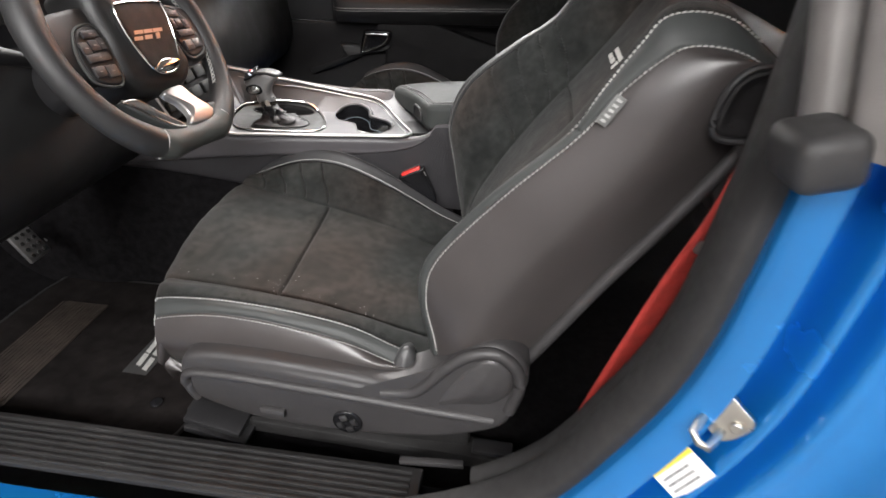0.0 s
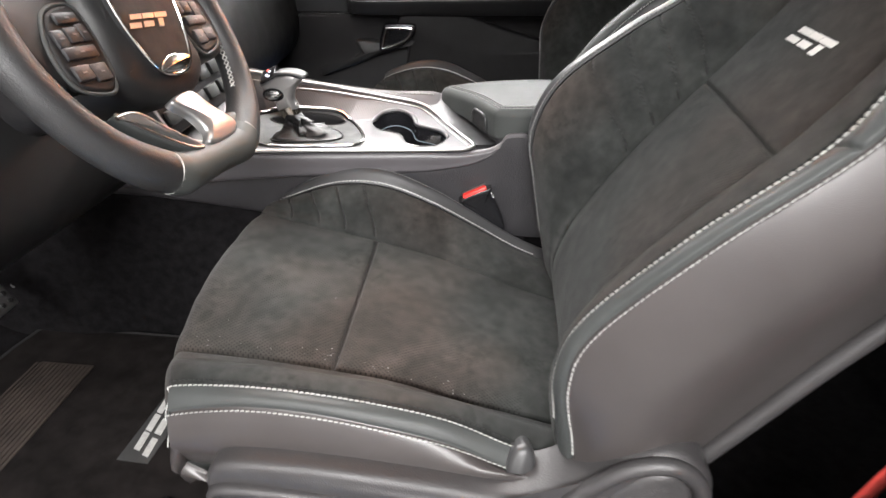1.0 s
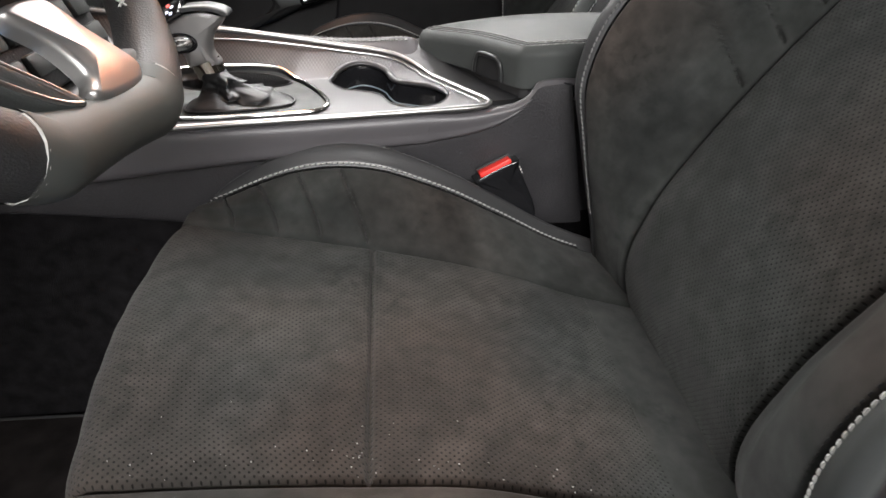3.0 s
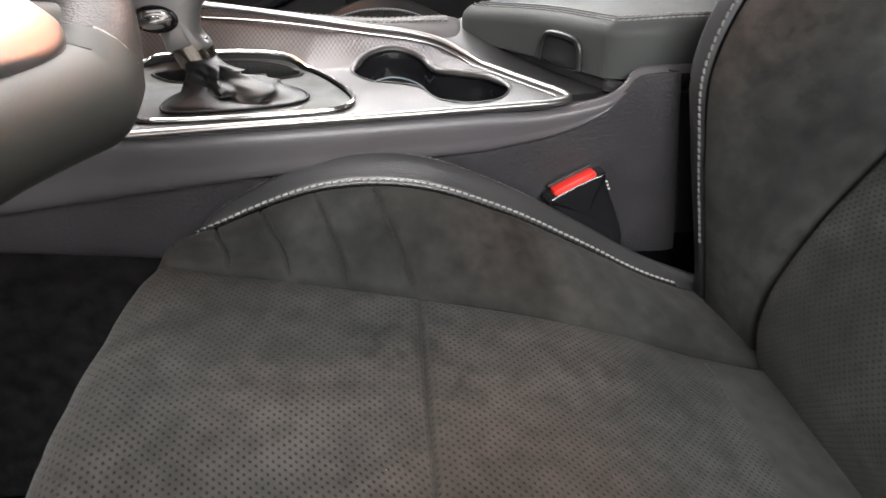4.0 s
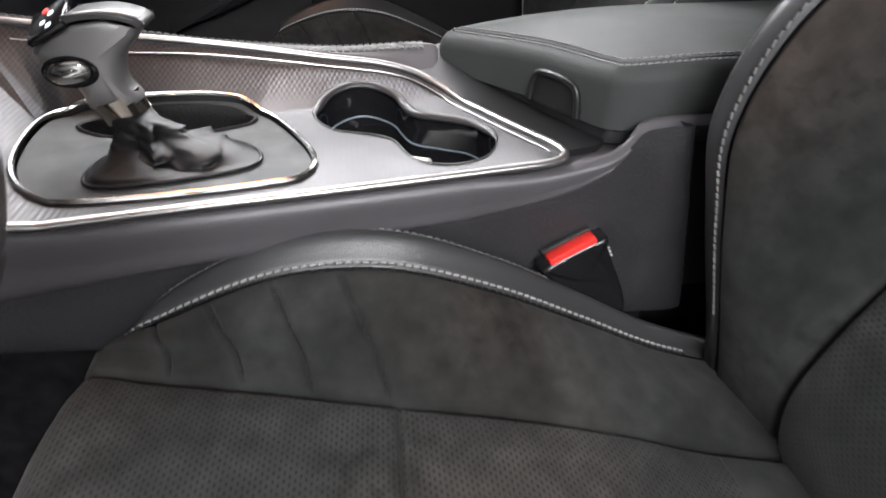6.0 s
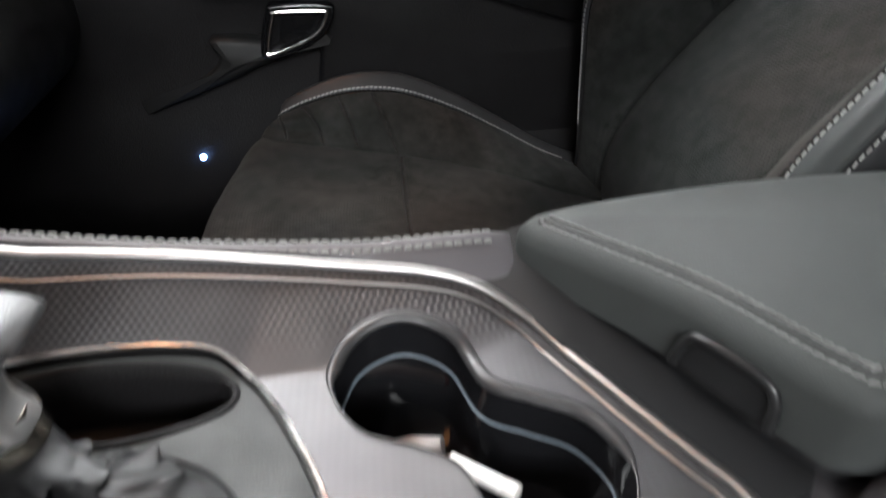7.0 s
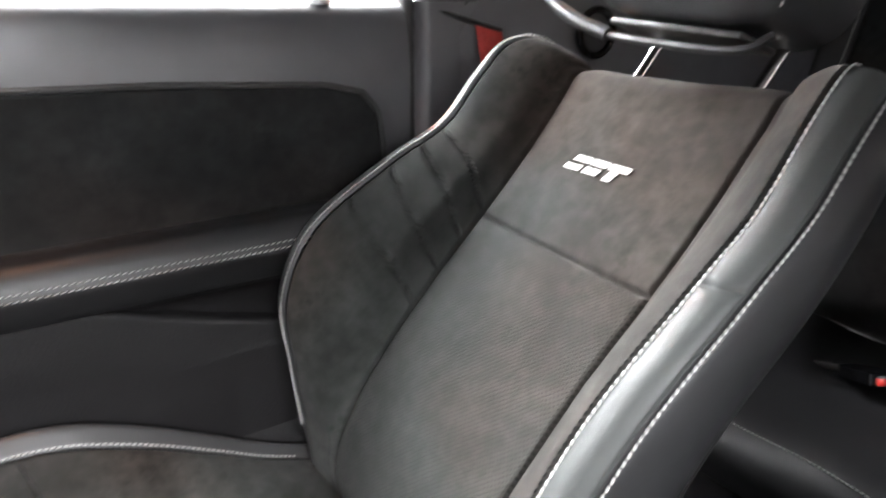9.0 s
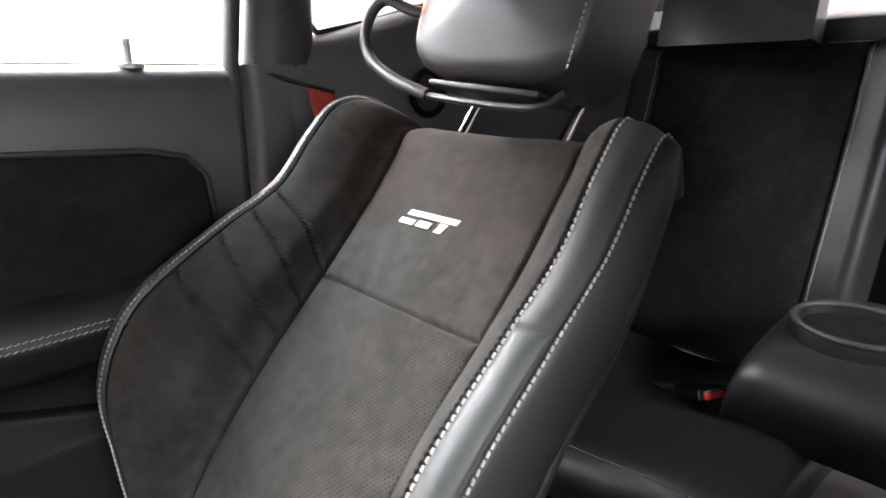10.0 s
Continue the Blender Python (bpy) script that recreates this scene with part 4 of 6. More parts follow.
part("collar", tube([(-0.5855, 1.205, 0.702), (-0.5905, 1.205, 0.718)], 0.0176, 24), DARK_CHROME, shift, "dark bronze chrome collar")


def slab(o, half, r, m, crown=0.0, steps=5):
    """An outline thickened to both sides, with rounded rims."""
    bm = pillow(o, 0.0, half, r, m, crown=crown, steps=steps, bottom=False)
    back = pillow(o, 0.0, half, r, m @ Matrix.Diagonal((1, 1, -1, 1)), crown=crown, steps=steps, bottom=False)
    tmp = bpy.data.meshes.new("half")
    back.to_mesh(tmp)
    back.free()
    bm.from_mesh(tmp)
    bpy.data.meshes.remove(tmp)
    bmesh.ops.remove_doubles(bm, verts=bm.verts, dist=0.00005)
    return bm


hm0 = frame_m((0, 1.205, 0), (1, 0, 0), (0, 0, 1))
lev = outline([(-0.572, 0.714), (-0.578, 0.730), (-0.574, 0.748), (-0.561, 0.762), (-0.556, 0.771), (-0.564, 0.777), (-0.588, 0.779), (-0.615, 0.771), (-0.633, 0.757), (-0.629, 0.747), (-0.618, 0.737), (-0.611, 0.724), (-0.606, 0.710)], 6)
part("lever", slab(lev, 0.0150, 0.011, hm0, crown=0.001), SILVER, shift, "satin silver lever")
cap = outline([(-0.552, 0.7700), (-0.556, 0.7775), (-0.575, 0.7825), (-0.598, 0.781), (-0.604, 0.776), (-0.575, 0.775)], 6)
part("grip", slab(cap, 0.0165, 0.005, hm0), LEATHER, shift, "black leather grip top")
face = frame_m((-0.617, 1.203, 0.7735), (0.88, 0.0, 0.42), (-0.15, 0.95, 0.30))
part("display", block((0.032, 0.036, 0.006), 0.0028, face), GLOSS, shift, "small black gear display")
for k in range(4):
    part("display_mark", block((0.0035, 0.0045, 0.001), 0.0, face @ Matrix.Translation((-0.002 if k % 2 else 0.004, -0.012 + 0.0075 * k, 0.0030))), LED_RED if k == 3 else LED_WHITE, shift, "lit gear mark", smooth=False)
part("release_button", pillow(outline([(-0.015, 0), (-0.009, 0.008), (0.009, 0.008), (0.015, 0), (0.009, -0.008), (-0.009, -0.008)], 6), -0.006, 0.004, 0.004, frame_m((-0.609, 1.188, 0.742), (0.95, 0.05, 0.1), (0.05, -0.2, 0.95)), crown=0.003), CHROME, shift, "chrome release button")
part("button_collar", tube([(-0.609 + 0.017 * math.cos(t), 1.1885, 0.742 + 0.0095 * math.sin(t)) for t in np.linspace(0, 2 * math.pi, 29)[:-1]], 0.0022, 8, closed=True, up=(0, 1, 0)), GLOSS, shift)

# console body: upper roll on the near side, lower panel, far roll
stations = np.array([-0.98, -0.80, -0.645, -0.54, -0.43, -0.334, -0.326, -0.285, -0.26, -0.24, -0.22, -0.205, -0.195, -0.175, -0.155, -0.150, 0.12])
last = len(stations) - 1
ynear = np.interp(stations, [p[0] for p in NEAR] + [-0.20, 0.3], [p[1] for p in NEAR] + [1.128, 1.128])
yfar = np.interp(stations, [p[0] for p in FAR[::-1]] + [-0.2, 0.3], [p[1] for p in FAR[::-1]] + [1.345, 1.345])
yfar = np.where(stations > -0.33, np.maximum(yfar, 1.30), yfar)
ridge_y = np.interp(stations, [-0.98, -0.645, -0.43, -0.338, -0.32], [1.315, 1.327, 1.332, 1.331, 1.345])
ridge_z = np.interp(stations, [-0.98, -0.80, -0.645, -0.54, -0.43, -0.338, -0.329, -0.326], [0.788, 0.763, 0.737, 0.7195, 0.7085, 0.708, 0.704, 0.682])
seam_z = np.interp(stations, [-0.98, -0.72, -0.583, -0.465, -0.33, -0.278, -0.245, -0.222, -0.205, -0.195, -0.188, 0.3], [0.612, 0.621, 0.629, 0.634, 0.637, 0.644, 0.653, 0.667, 0.681, 0.692, 0.695, 0.695])
rows = []
for x, yn, yf, sz, ry, rz in zip(stations, ynear, yfar, seam_z, ridge_y, ridge_z):
    zt = deck_z(x, yn) - 0.004 + float(np.interp(x, [-0.285, -0.25, -0.222, -0.205, -0.19, 0.3], [0.0, 0.004, 0.011, 0.017, 0.022, 0.022]))
    behind = x > -0.25
    hi = max(zt - 0.006, sz + 0.005)
    yn += float(np.interp(x, [-0.215, -0.19], [0.0, 0.012]))
    rows.append([(x, yn + 0.012, sz - 0.002), (x, yn - 0.004, sz + 0.003), (x, yn - 0.005, (sz + hi) / 2), (x, yn - 0.004, hi), (x, yn + 0.004, hi + 0.004), (x, yn + 0.013, float(np.interp(x, [-0.300, -0.270, -0.22], [zt - 0.030, 0.6705, 0.675]))), (x, (yn + yf) / 2, float(np.interp(x, [-0.300, -0.262], [zt - 0.14, 0.668]))), (x, yf - 0.006, zt - 0.030 if not behind else 0.672), (x, yf + 0.004, deck_z(x, yf) - 0.004 if not behind else 0.676), (x, ry - 0.006, rz), (x, ry + 0.006, rz), (x, ry + 0.017, rz - 0.030), (x, ry + 0.019, sz)])
rows = np.array(rows)
panel("upper_body", rows, 0, last, 0, 12, 110, 72, CONSOLE_VINYL, console, edges="", side=-1, label="soft black vinyl console upper")
p, n = seam_line(rows, 1.0, 4.93, 9.05, 9.05, 130, side=-1, off=0.0004)
stitching("console_stitching", p, n, THREAD_GREY, console, pitch=0.0066, length=0.0052, width=0.0026, label="pale grey saddle stitches")
p, n = seam_line(rows, 1.0, 4.93, 9.75, 9.75, 130, side=-1, off=0.0004)
stitching("console_stitching", p, n, THREAD_GREY, console, pitch=0.0066, length=0.0052, width=0.0026)
for s, col in ((0, "near"), (1, "far")):
    low, rug = [], []
    for x, yn, yf, sz in zip(stations, ynear, yfar, seam_z):
        y = yn + float(np.interp(x, [-0.60, -0.34], [0.014, 0.003])) + (0.03 if x > -0.153 else 0.0) if s == 0 else 1.350
        k = 1 if s == 0 else -1
        foot = float(np.interp(x, [-1.0, -0.79, -0.62, -0.45], [0.606, 0.583, 0.553, 0.52]))
        lean = 0.18 if s == 0 and -0.16 < x < 0 else 0.0
        low.append([(x, y, sz), (x, y - 0.003 * k, sz - 0.006), (x + lean * (sz - foot), y + 0.001 * k, foot + 0.006), (x + lean * (sz - foot), y + 0.008 * k, foot)])
        rug.append([(x, y + 0.007 * k, foot + 0.004), (x, y + 0.014 * k, 0.40), (x, y + 0.008 * k, 0.262)])
    rug.insert(0, [(-1.48, p[1] - 0.09 * k, p[2] + 0.03) for p in rug[0]])
    part("lower_side", sheet(net(np.array(low), np.linspace(0, last, 90), np.linspace(0, 3, 18))), CONSOLE_GRAIN, console, "grained black plastic console side")
    part("tunnel_carpet", sheet(net(np.array(rug), np.linspace(0, last + 1, 90), np.linspace(0, 2, 12))), CARPET, console, "black carpet on the tunnel side")
part("console_tail", block((0.02, 0.22, 0.42), 0.006, pose(0.125, CY, 0.48)), PLASTIC, console)
part("rear_corner", block((0.026, 0.016, 0.014), 0.004, pose(-0.146, 1.138, 0.692)), GLOSS, console)

rear_deck = np.array([(-0.250, 1.146), (-0.2545, 1.160), (-0.284, 1.208), (-0.304, 1.243), (-0.329, 1.282), (-0.360, 1.305), (-0.345, 1.335), (-0.32, 1.345), (-0.18, 1.345), (-0.18, 1.20), (-0.222, 1.152)])
part("rear_deck", plate(rear_deck, [], lambda x, y: 0.6785 + 0.35 * max(0.0, y - 1.26), 0.006), DECK, console, "smooth black trim before the armrest")

# armrest lid
armrest = thing("armrest", "black leather armrest lid with grey double stitching", "armrest")
plan = outline([(-0.205, 1.153), (-0.14, 1.150), (0.0, 1.150), (0.085, 1.152), (0.105, 1.165), (0.110, 1.236), (0.105, 1.325), (0.085, 1.340), (0.0, 1.342), (-0.20, 1.341), (-0.295, 1.341), (-0.318, 1.336), (-0.325, 1.322), (-0.300, 1.286), (-0.257, 1.229), (-0.226, 1.172)], 8)


def lid_drop(x):
    return 0.45 * max(0.0, -0.12 - x) ** 2


lidm = pillow(plan, 0.690, 0.742, 0.014, Matrix(), crown=0.006, steps=8)
for v in lidm.verts:
    v.co.z -= lid_drop(v.co.x) * (1 if v.co.z > 0.71 else 0.0)
part("lid", lidm, LEATHER_LID, armrest, "smooth black leather lid")
part("lid_base", pillow(inset(plan, 0.006), 0.676, 0.694, 0.002, Matrix(), steps=2), PLASTIC, armrest, "black plastic lid base")
for d, h in ((0.0105, 0.7415), (0.0185, 0.7432)):
    line = inset(plan, d)
    pts3 = np.array([(x, y, h - lid_drop(x)) for x, y in line])
    keep = np.vstack([pts3[98:], pts3[:22]])
    stitching("lid_stitching", keep, np.tile((0, 0, 1.0), (len(keep), 1)), THREAD_GREY, armrest, pitch=0.0056, length=0.0050, width=0.0011, height=0.0008, slant=0.2, label="grey double stitches")
groove = np.array([(x, y, 0.7420 - lid_drop(x)) for x, y in inset(plan, 0.0145)])
part("lid_seam", tube(np.vstack([groove[88:], groove[:24]]), 0.0011, 6), INK, armrest, "dark sewn seam")
rec = frame_m((-0.2435, 1.2035, 0.706), (0.485, -0.875, 0.0), (0, 0, 1))
ro = outline([(-0.028, -0.015), (-0.024, 0.004), (-0.014, 0.011), (0.014, 0.011), (0.024, 0.004), (0.026, -0.015)], 6)
# flat dark pad stands in for the shade inside the scooped recess
part("finger_recess", pillow(ro, -0.01, 0.0022, 0.0018, rec, steps=3), HUB_PLATE, armrest, "thin dark pad for the shaded finger recess")
arch = cr(np.array([(-0.029, -0.015), (-0.025, 0.004), (-0.015, 0.0115), (0.014, 0.0115), (0.024, 0.004), (0.027, -0.015)]), np.linspace(0, 5, 40))
part("recess_rim", tube([rec @ Vector((x, y, 0.0020)) for x, y in arch], 0.0030, 10), DECK, armrest, "rolled black edge over the recess")


def buckle(name, at, up, across, label):
    ob = thing(name, label, "belt buckle")
    m = frame_m(at, across, up)
    o = outline([(-0.020, -0.07), (-0.027, 0.0), (-0.026, 0.013), (0.026, 0.013), (0.027, 0.0), (0.022, -0.07)], 5)
    part("housing", pillow(o, -0.010, 0.010, 0.004, m), GLOSS, ob, "gloss black housing")
    part("stalk", block((0.022, 0.10, 0.010), 0.003, m @ Matrix.Translation((0, -0.10, 0))), RUBBER, ob)
    part("release_button", block((0.043, 0.021, 0.014), 0.003, m @ Matrix.Translation((0, 0.008, 0.002))), RED, ob, "red press button")
    part("tongue_slot", block((0.044, 0.003, 0.004), 0.0005, m @ Matrix.Translation((0, 0.0185, -0.006))), INK, ob)
    for k in range(3):
        part("mark", block((0.0016, 0.0016, 0.001), 0, m @ Matrix.Translation((0.027, 0.004 - 0.004 * k, 0.0105))), WHITE_PRINT, ob, smooth=False)
    return ob


buckle("belt_buckle", (-0.240, 1.116, 0.593), (-0.38, 0.05, 0.9), (0.9, 0.12, 0.40), "black belt buckle with a red button beside the console")
buckle("belt_buckle", (0.03, 1.365, 0.600), (-0.38, -0.05, 0.9), (0.9, -0.12, 0.40), "black belt buckle with a red button beside the console")
buckle("rear_belt_buckle", (0.740, 1.500, 0.530), (-0.35, -0.75, 0.35), (0.8, -0.4, 0.0), "black rear belt buckle with a red button on the seat")

# small things in the cup
tubeo = thing("white_tube", "small white plastic tube lying in the cup holder", "tube")
part("barrel", tube([(-0.385, 1.208, 0.650), (-0.360, 1.186, 0.655)], 0.0045, 12), PAPER, tubeo)
part("cap", tube([(-0.360, 1.186, 0.655), (-0.354, 1.181, 0.656)], 0.0048, 12), WHITE_PRINT, tubeo)

bot = thing("small_bottle", "tiny clear bottle with a red cap in the cup holder", "bottle")
part("body", tube([(-0.425, 1.240, 0.612), (-0.403, 1.236, 0.622), (-0.392, 1.234, 0.627), (-0.386, 1.233, 0.629)], [0.009, 0.009, 0.006, 0.005], 14), PAPER, bot)
part("cap", tube([(-0.428, 1.2405, 0.611), (-0.420, 1.239, 0.6145)], 0.0098, 14), RED, bot, "red cap")

# ---- steering wheel ----
wheel = thing("steering_wheel", "black leather steering wheel with silver spokes and stitching", "steering wheel")
WT = radians(28)
wm = frame_m((-0.625, 0.858, 0.915), (0, -1, 0), (-math.sin(WT), 0, math.cos(WT)))  # x to the driver's right seen from behind, y up, z to the driver
# mirror so that x runs across and z faces the driver
if (wm.to_3x3() @ Vector((0, 0, 1))).x < 0:
    wm = frame_m((-0.625, 0.858, 0.915), (0, 1, 0), (-math.sin(WT), 0, math.cos(WT)))

wm = wm @ Matrix.Rotation(radians(-7.5), 4, "Z") @ Matrix.Scale(0.965, 4)  # turned a little from straight ahead


def wheel_point(a, r=0.180):
    x, y = r * math.sin(a), r * math.cos(a)
    y = max(y, -0.158 - 0.010 * abs(math.cos(a)))
    return (x, y, 0.0)


ang = np.linspace(0, 2 * math.pi, 121)[:-1]
ring = [wm @ Vector(wheel_point(a)) for a in ang]
rad = [0.0195 + 0.004 * math.exp(-((abs(a - math.pi) - 0.55) / 0.35) ** 2) + 0.003 * math.exp(-((abs(((a + math.pi) % (2 * math.pi)) - math.pi) - 1.25) / 0.3) ** 2) for a in ang]
nz = wm.to_3x3() @ Vector((0, 0, 1))
part("rim", tube(ring, rad, 18, closed=True, up=nz), RIM_LEATHER, wheel, "thick black leather rim")
for sgn in (-1, 1):
    inner = [wm @ Vector((sgn * (0.180 - 0.0225) * math.sin(a), (0.180 - 0.0225) * math.cos(a), 0.006)) for a in np.linspace(1.0, 2.25, 40)]
    nn = np.array([wm.to_3x3() @ Vector((-sgn * math.sin(a), -math.cos(a), 0.6)) for a in np.linspace(1.0, 2.25, 40)])
    stitching("rim_stitching", np.array(inner), nn, THREAD, wheel, pitch=0.0075, length=0.007, width=0.0014, slant=0.8, label="white cross stitches inside the rim")
    stitching("rim_stitching", np.array(inner), nn, THREAD, wheel, pitch=0.0075, length=0.007, width=0.0014, slant=-0.8)
    seamp = [wm @ Vector(wheel_point(math.pi - sgn * 0.49)) + 0.0240 * (math.cos(k) * nz + math.sin(k) * (wm.to_3x3() @ Vector((sgn * 0.35, -0.94, 0)))) for k in np.linspace(-0.6, 2.2, 16)]
    part("rim_seam", tube(seamp, 0.0012, 6), THREAD, wheel, "pale seam across the rim")
inb = 1 if (wm.to_3x3() @ Vector((1, 0, 0))).y > 0 else -1
low = np.linspace(math.pi - 0.49 * inb, math.pi + 0.49 * inb, 60)
part("rim_lower", tube([wm @ Vector(wheel_point(a)) for a in low], [0.0201 + 0.0046 * math.exp(-((abs(a - math.pi) - 0.55) / 0.35) ** 2) for a in low], 18, up=nz, caps=False), SATIN, wheel, "smooth satin leather lower rim")
hub = outline([(-0.080, 0.050), (-0.070, 0.082), (0.0, 0.090), (0.070, 0.082), (0.080, 0.050), (0.078, 0.0), (0.088, -0.045), (0.080, -0.070), (0.048, -0.090), (0.0, -0.096), (-0.048, -0.090), (-0.080, -0.070), (-0.088, -0.045), (-0.078, 0.0)], 6)
hm = wm @ Matrix.Translation((0, 0.056, 0.0)) @ Matrix.Rotation(radians(8), 4, "X") @ Matrix.Translation((0, -0.05, 0.0))
part("hub_cover", pillow(hub, -0.05, 0.034, 0.026, hm, crown=0.006, steps=7), VINYL, wheel, "soft black airbag cover")
emb = outline([(-0.056, 0.046), (-0.040, 0.056), (0.040, 0.056), (0.056, 0.046), (0.054, 0.006), (0.040, -0.034), (0.024, -0.052), (0.0, -0.056), (-0.024, -0.052), (-0.040, -0.034), (-0.054, 0.006)], 6)
em = hm @ Matrix.Translation((0.003, -0.010, 0.0385))
part("hub_plate", pillow(emb, -0.008, 0.003, 0.003, em, steps=3), HUB_PLATE, wheel, "dark plate with bright outline")
part("hub_plate_edge", tube([em @ Vector((x, y, 0.003)) for x, y in emb], 0.0019, 8, closed=True, up=nz), CHROME, wheel, "chrome outline")
badge(wheel, em @ Matrix.Translation((-0.010, 0.006, 0.0034)), 0.066, 0.016, "emblem", SILVER)
part("hub_emblem", pillow(outline([(-0.030, -0.050), (-0.012, -0.036), (0.012, -0.034), (0.034, -0.040), (0.020, -0.051), (-0.006, -0.054)], 5), 0.002, 0.0060, 0.0025, em, crown=0.002), CHROME, wheel, "chrome ornament")
part("column", tube([wm @ Vector((0, 0, -0.03)), wm @ Vector((0, 0.01, -0.22))], 0.05, 20), PLASTIC, wheel, "black plastic column shroud")
for s in (-1, 1):
    sp = outline([(s * 0.06, 0.050), (s * 0.12, 0.055), (s * 0.168, 0.040), (s * 0.172, 0.0), (s * 0.150, -0.045), (s * 0.10, -0.050), (s * 0.06, -0.035)], 6)
    part("side_spoke", pillow(sp, -0.018, 0.010, 0.010, wm, crown=0.002), VINYL, wheel, "black side spoke")
    wp = wm @ Matrix.Translation((0, -0.012 if s * inb < 0 else 0.006, 0))
    pad = outline([(s * 0.080, 0.034), (s * 0.098, 0.040), (s * 0.124, 0.030), (s * 0.142, -0.004), (s * 0.140, -0.038), (s * 0.112, -0.050), (s * 0.092, -0.046), (s * 0.080, -0.010)], 6)
    padp = part("button_pad", pillow(pad, 0.004, 0.016, 0.004, wp), HUB_PLATE, wheel, "black button pad")
    part("pad_edge", tube([wp @ Vector((x, y, 0.0125)) for x, y in inset(pad, -0.002)], 0.0022, 8, closed=True, up=nz), MATTE, wheel, "grey bezel round the buttons")
    for bx, by, w, h in ((0.103, 0.026, 0.026, 0.010), (0.092, 0.010, 0.011, 0.016), (0.107, 0.009, 0.015, 0.014), (0.126, 0.006, 0.014, 0.016), (0.112, -0.009, 0.038, 0.011), (0.103, -0.031, 0.020, 0.016), (0.126, -0.029, 0.020, 0.014)):
        part("button", block((w * 1.12, h * 1.16, 0.006), 0.002, wp @ Matrix.Translation((s * bx, by, 0.0165))), PLASTIC, padp)
        part("button_mark", block((0.005, 0.0015, 0.0005), 0, wp @ Matrix.Translation((s * bx, by, 0.0200))), THREAD_GREY, padp, smooth=False)
    cross = wm.to_3x3() @ Vector((1, 0, 0))
    if s * cross.y < 0:  # outboard leg, a slim bar along the rim
        leg = [(s * 0.113, -0.086), (s * 0.081, -0.089), (s * 0.054, -0.117), (s * 0.024, -0.147), (s * 0.025, -0.157), (s * 0.049, -0.149), (s * 0.081, -0.124), (s * 0.112, -0.093)]
    else:
        leg = [(s * -0.016, -0.090), (s * 0.030, -0.084), (s * 0.048, -0.110), (s * 0.068, -0.138), (s * 0.060, -0.152), (s * 0.038, -0.158), (s * 0.0, -0.157), (s * -0.008, -0.149), (s * 0.004, -0.138), (s * 0.0, -0.114)]
    wl = wm @ Matrix.Translation((0, -0.12, 0)) @ Matrix.Rotation(radians(-7), 4, "X") @ Matrix.Translation((0, 0.12, 0))
    if s * cross.y > 0:
        wl = wm @ Matrix.Translation((s * 0.03, -0.12, 0)) @ Matrix.Rotation(radians(-9), 4, "X") @ Matrix.Translation((-s * 0.03, 0.12, 0))
    part("lower_spoke", pillow(outline(leg, 7), -0.014 if s * cross.y < 0 else 0.0, 0.014, 0.006, wl, crown=0.003), MATTE if s * cross.y < 0 else SILVER, wheel, "satin silver lower spoke" if s * cross.y > 0 else "dark lower spoke with bright edges")
    if s * cross.y < 0:
        lo = outline(leg, 7)
        part("spoke_edge", tube([wl @ Vector((x, y, 0.013)) for x, y in inset(lo, 0.004)], 0.0017, 8, closed=True, up=nz), BRUSHED, wheel, "bright spoke edge")
part("lower_bridge", pillow(outline([(inb * x, y) for x, y in ((-0.030, -0.140), (0.020, -0.152), (0.062, -0.138), (0.067, -0.125), (0.105, -0.130), (0.113, -0.152), (0.053, -0.168), (-0.006, -0.170), (-0.050, -0.165), (-0.050, -0.150))], 6), -0.012, 0.010, 0.008, wm), SATIN, wheel)
for s, nm in ((-1, "turn_stalk"), (1, "wiper_stalk")):
    st = thing(nm, "black plastic control stalk on the steering column", "stalk")
    part("lever", tube([wm @ Vector((s * 0.03, 0.01, -0.10)), wm @ Vector((s * 0.11, 0.02, -0.085)), wm @ Vector((s * 0.19, 0.035, -0.07))], [0.008, 0.009, 0.013], 12), PLASTIC, st)
    part("tip", tube([wm @ Vector((s * 0.19, 0.035, -0.07)), wm @ Vector((s * 0.215, 0.038, -0.066))], [0.0135, 0.010], 12), GLOSS, st)

# ---- dashboard ----
dash = thing("dashboard", "black vinyl dashboard with gauges and a chrome vent ring", "dashboard")
drow = []
for y in (0.44, 0.55, 0.86, 1.05, 1.236, 1.45, 1.70, 1.92):
    lead = 0.03 * math.sin((y - 0.44) / 1.48 * math.pi)
    drow.append([(-0.98, y, 0.60), (-0.86 + lead, y, 0.63), (-0.80 + lead, y, 0.70), (-0.80 + lead, y, 0.80), (-0.82 + lead, y, 0.90), (-0.79 + lead, y, 0.98), (-0.84 + lead, y, 1.03), (-1.10, y, 1.05), (-1.45, y, 1.02)])
panel("dash_pad", np.array(drow), 0, 7, 0, 8, 40, 50, VINYL, dash, edges="", side=1, label="soft black vinyl dash pad")
for y, r in ((0.80, 0.062), (0.94, 0.062)):
    m = frame_m((-0.785, y, 0.965), (0, 1, 0), (-0.3, 0, 0.95))
    part("gauge", disc(r, 0.02, m), GLOSS, dash, "dark round gauge")
    part("gauge_ring", tube([m @ Vector((r * math.cos(a), r * math.sin(a), 0.001)) for a in np.linspace(0, 2 * math.pi, 40)[:-1]], 0.003, 8, closed=True), CHROME, dash, "chrome gauge ring")
    part("gauge_needle", block((0.045, 0.003, 0.001), 0, m @ Matrix.Rotation(2.2, 4, "Z") @ Matrix.Translation((0.02, 0, 0.002))), LED_RED, dash, smooth=False)
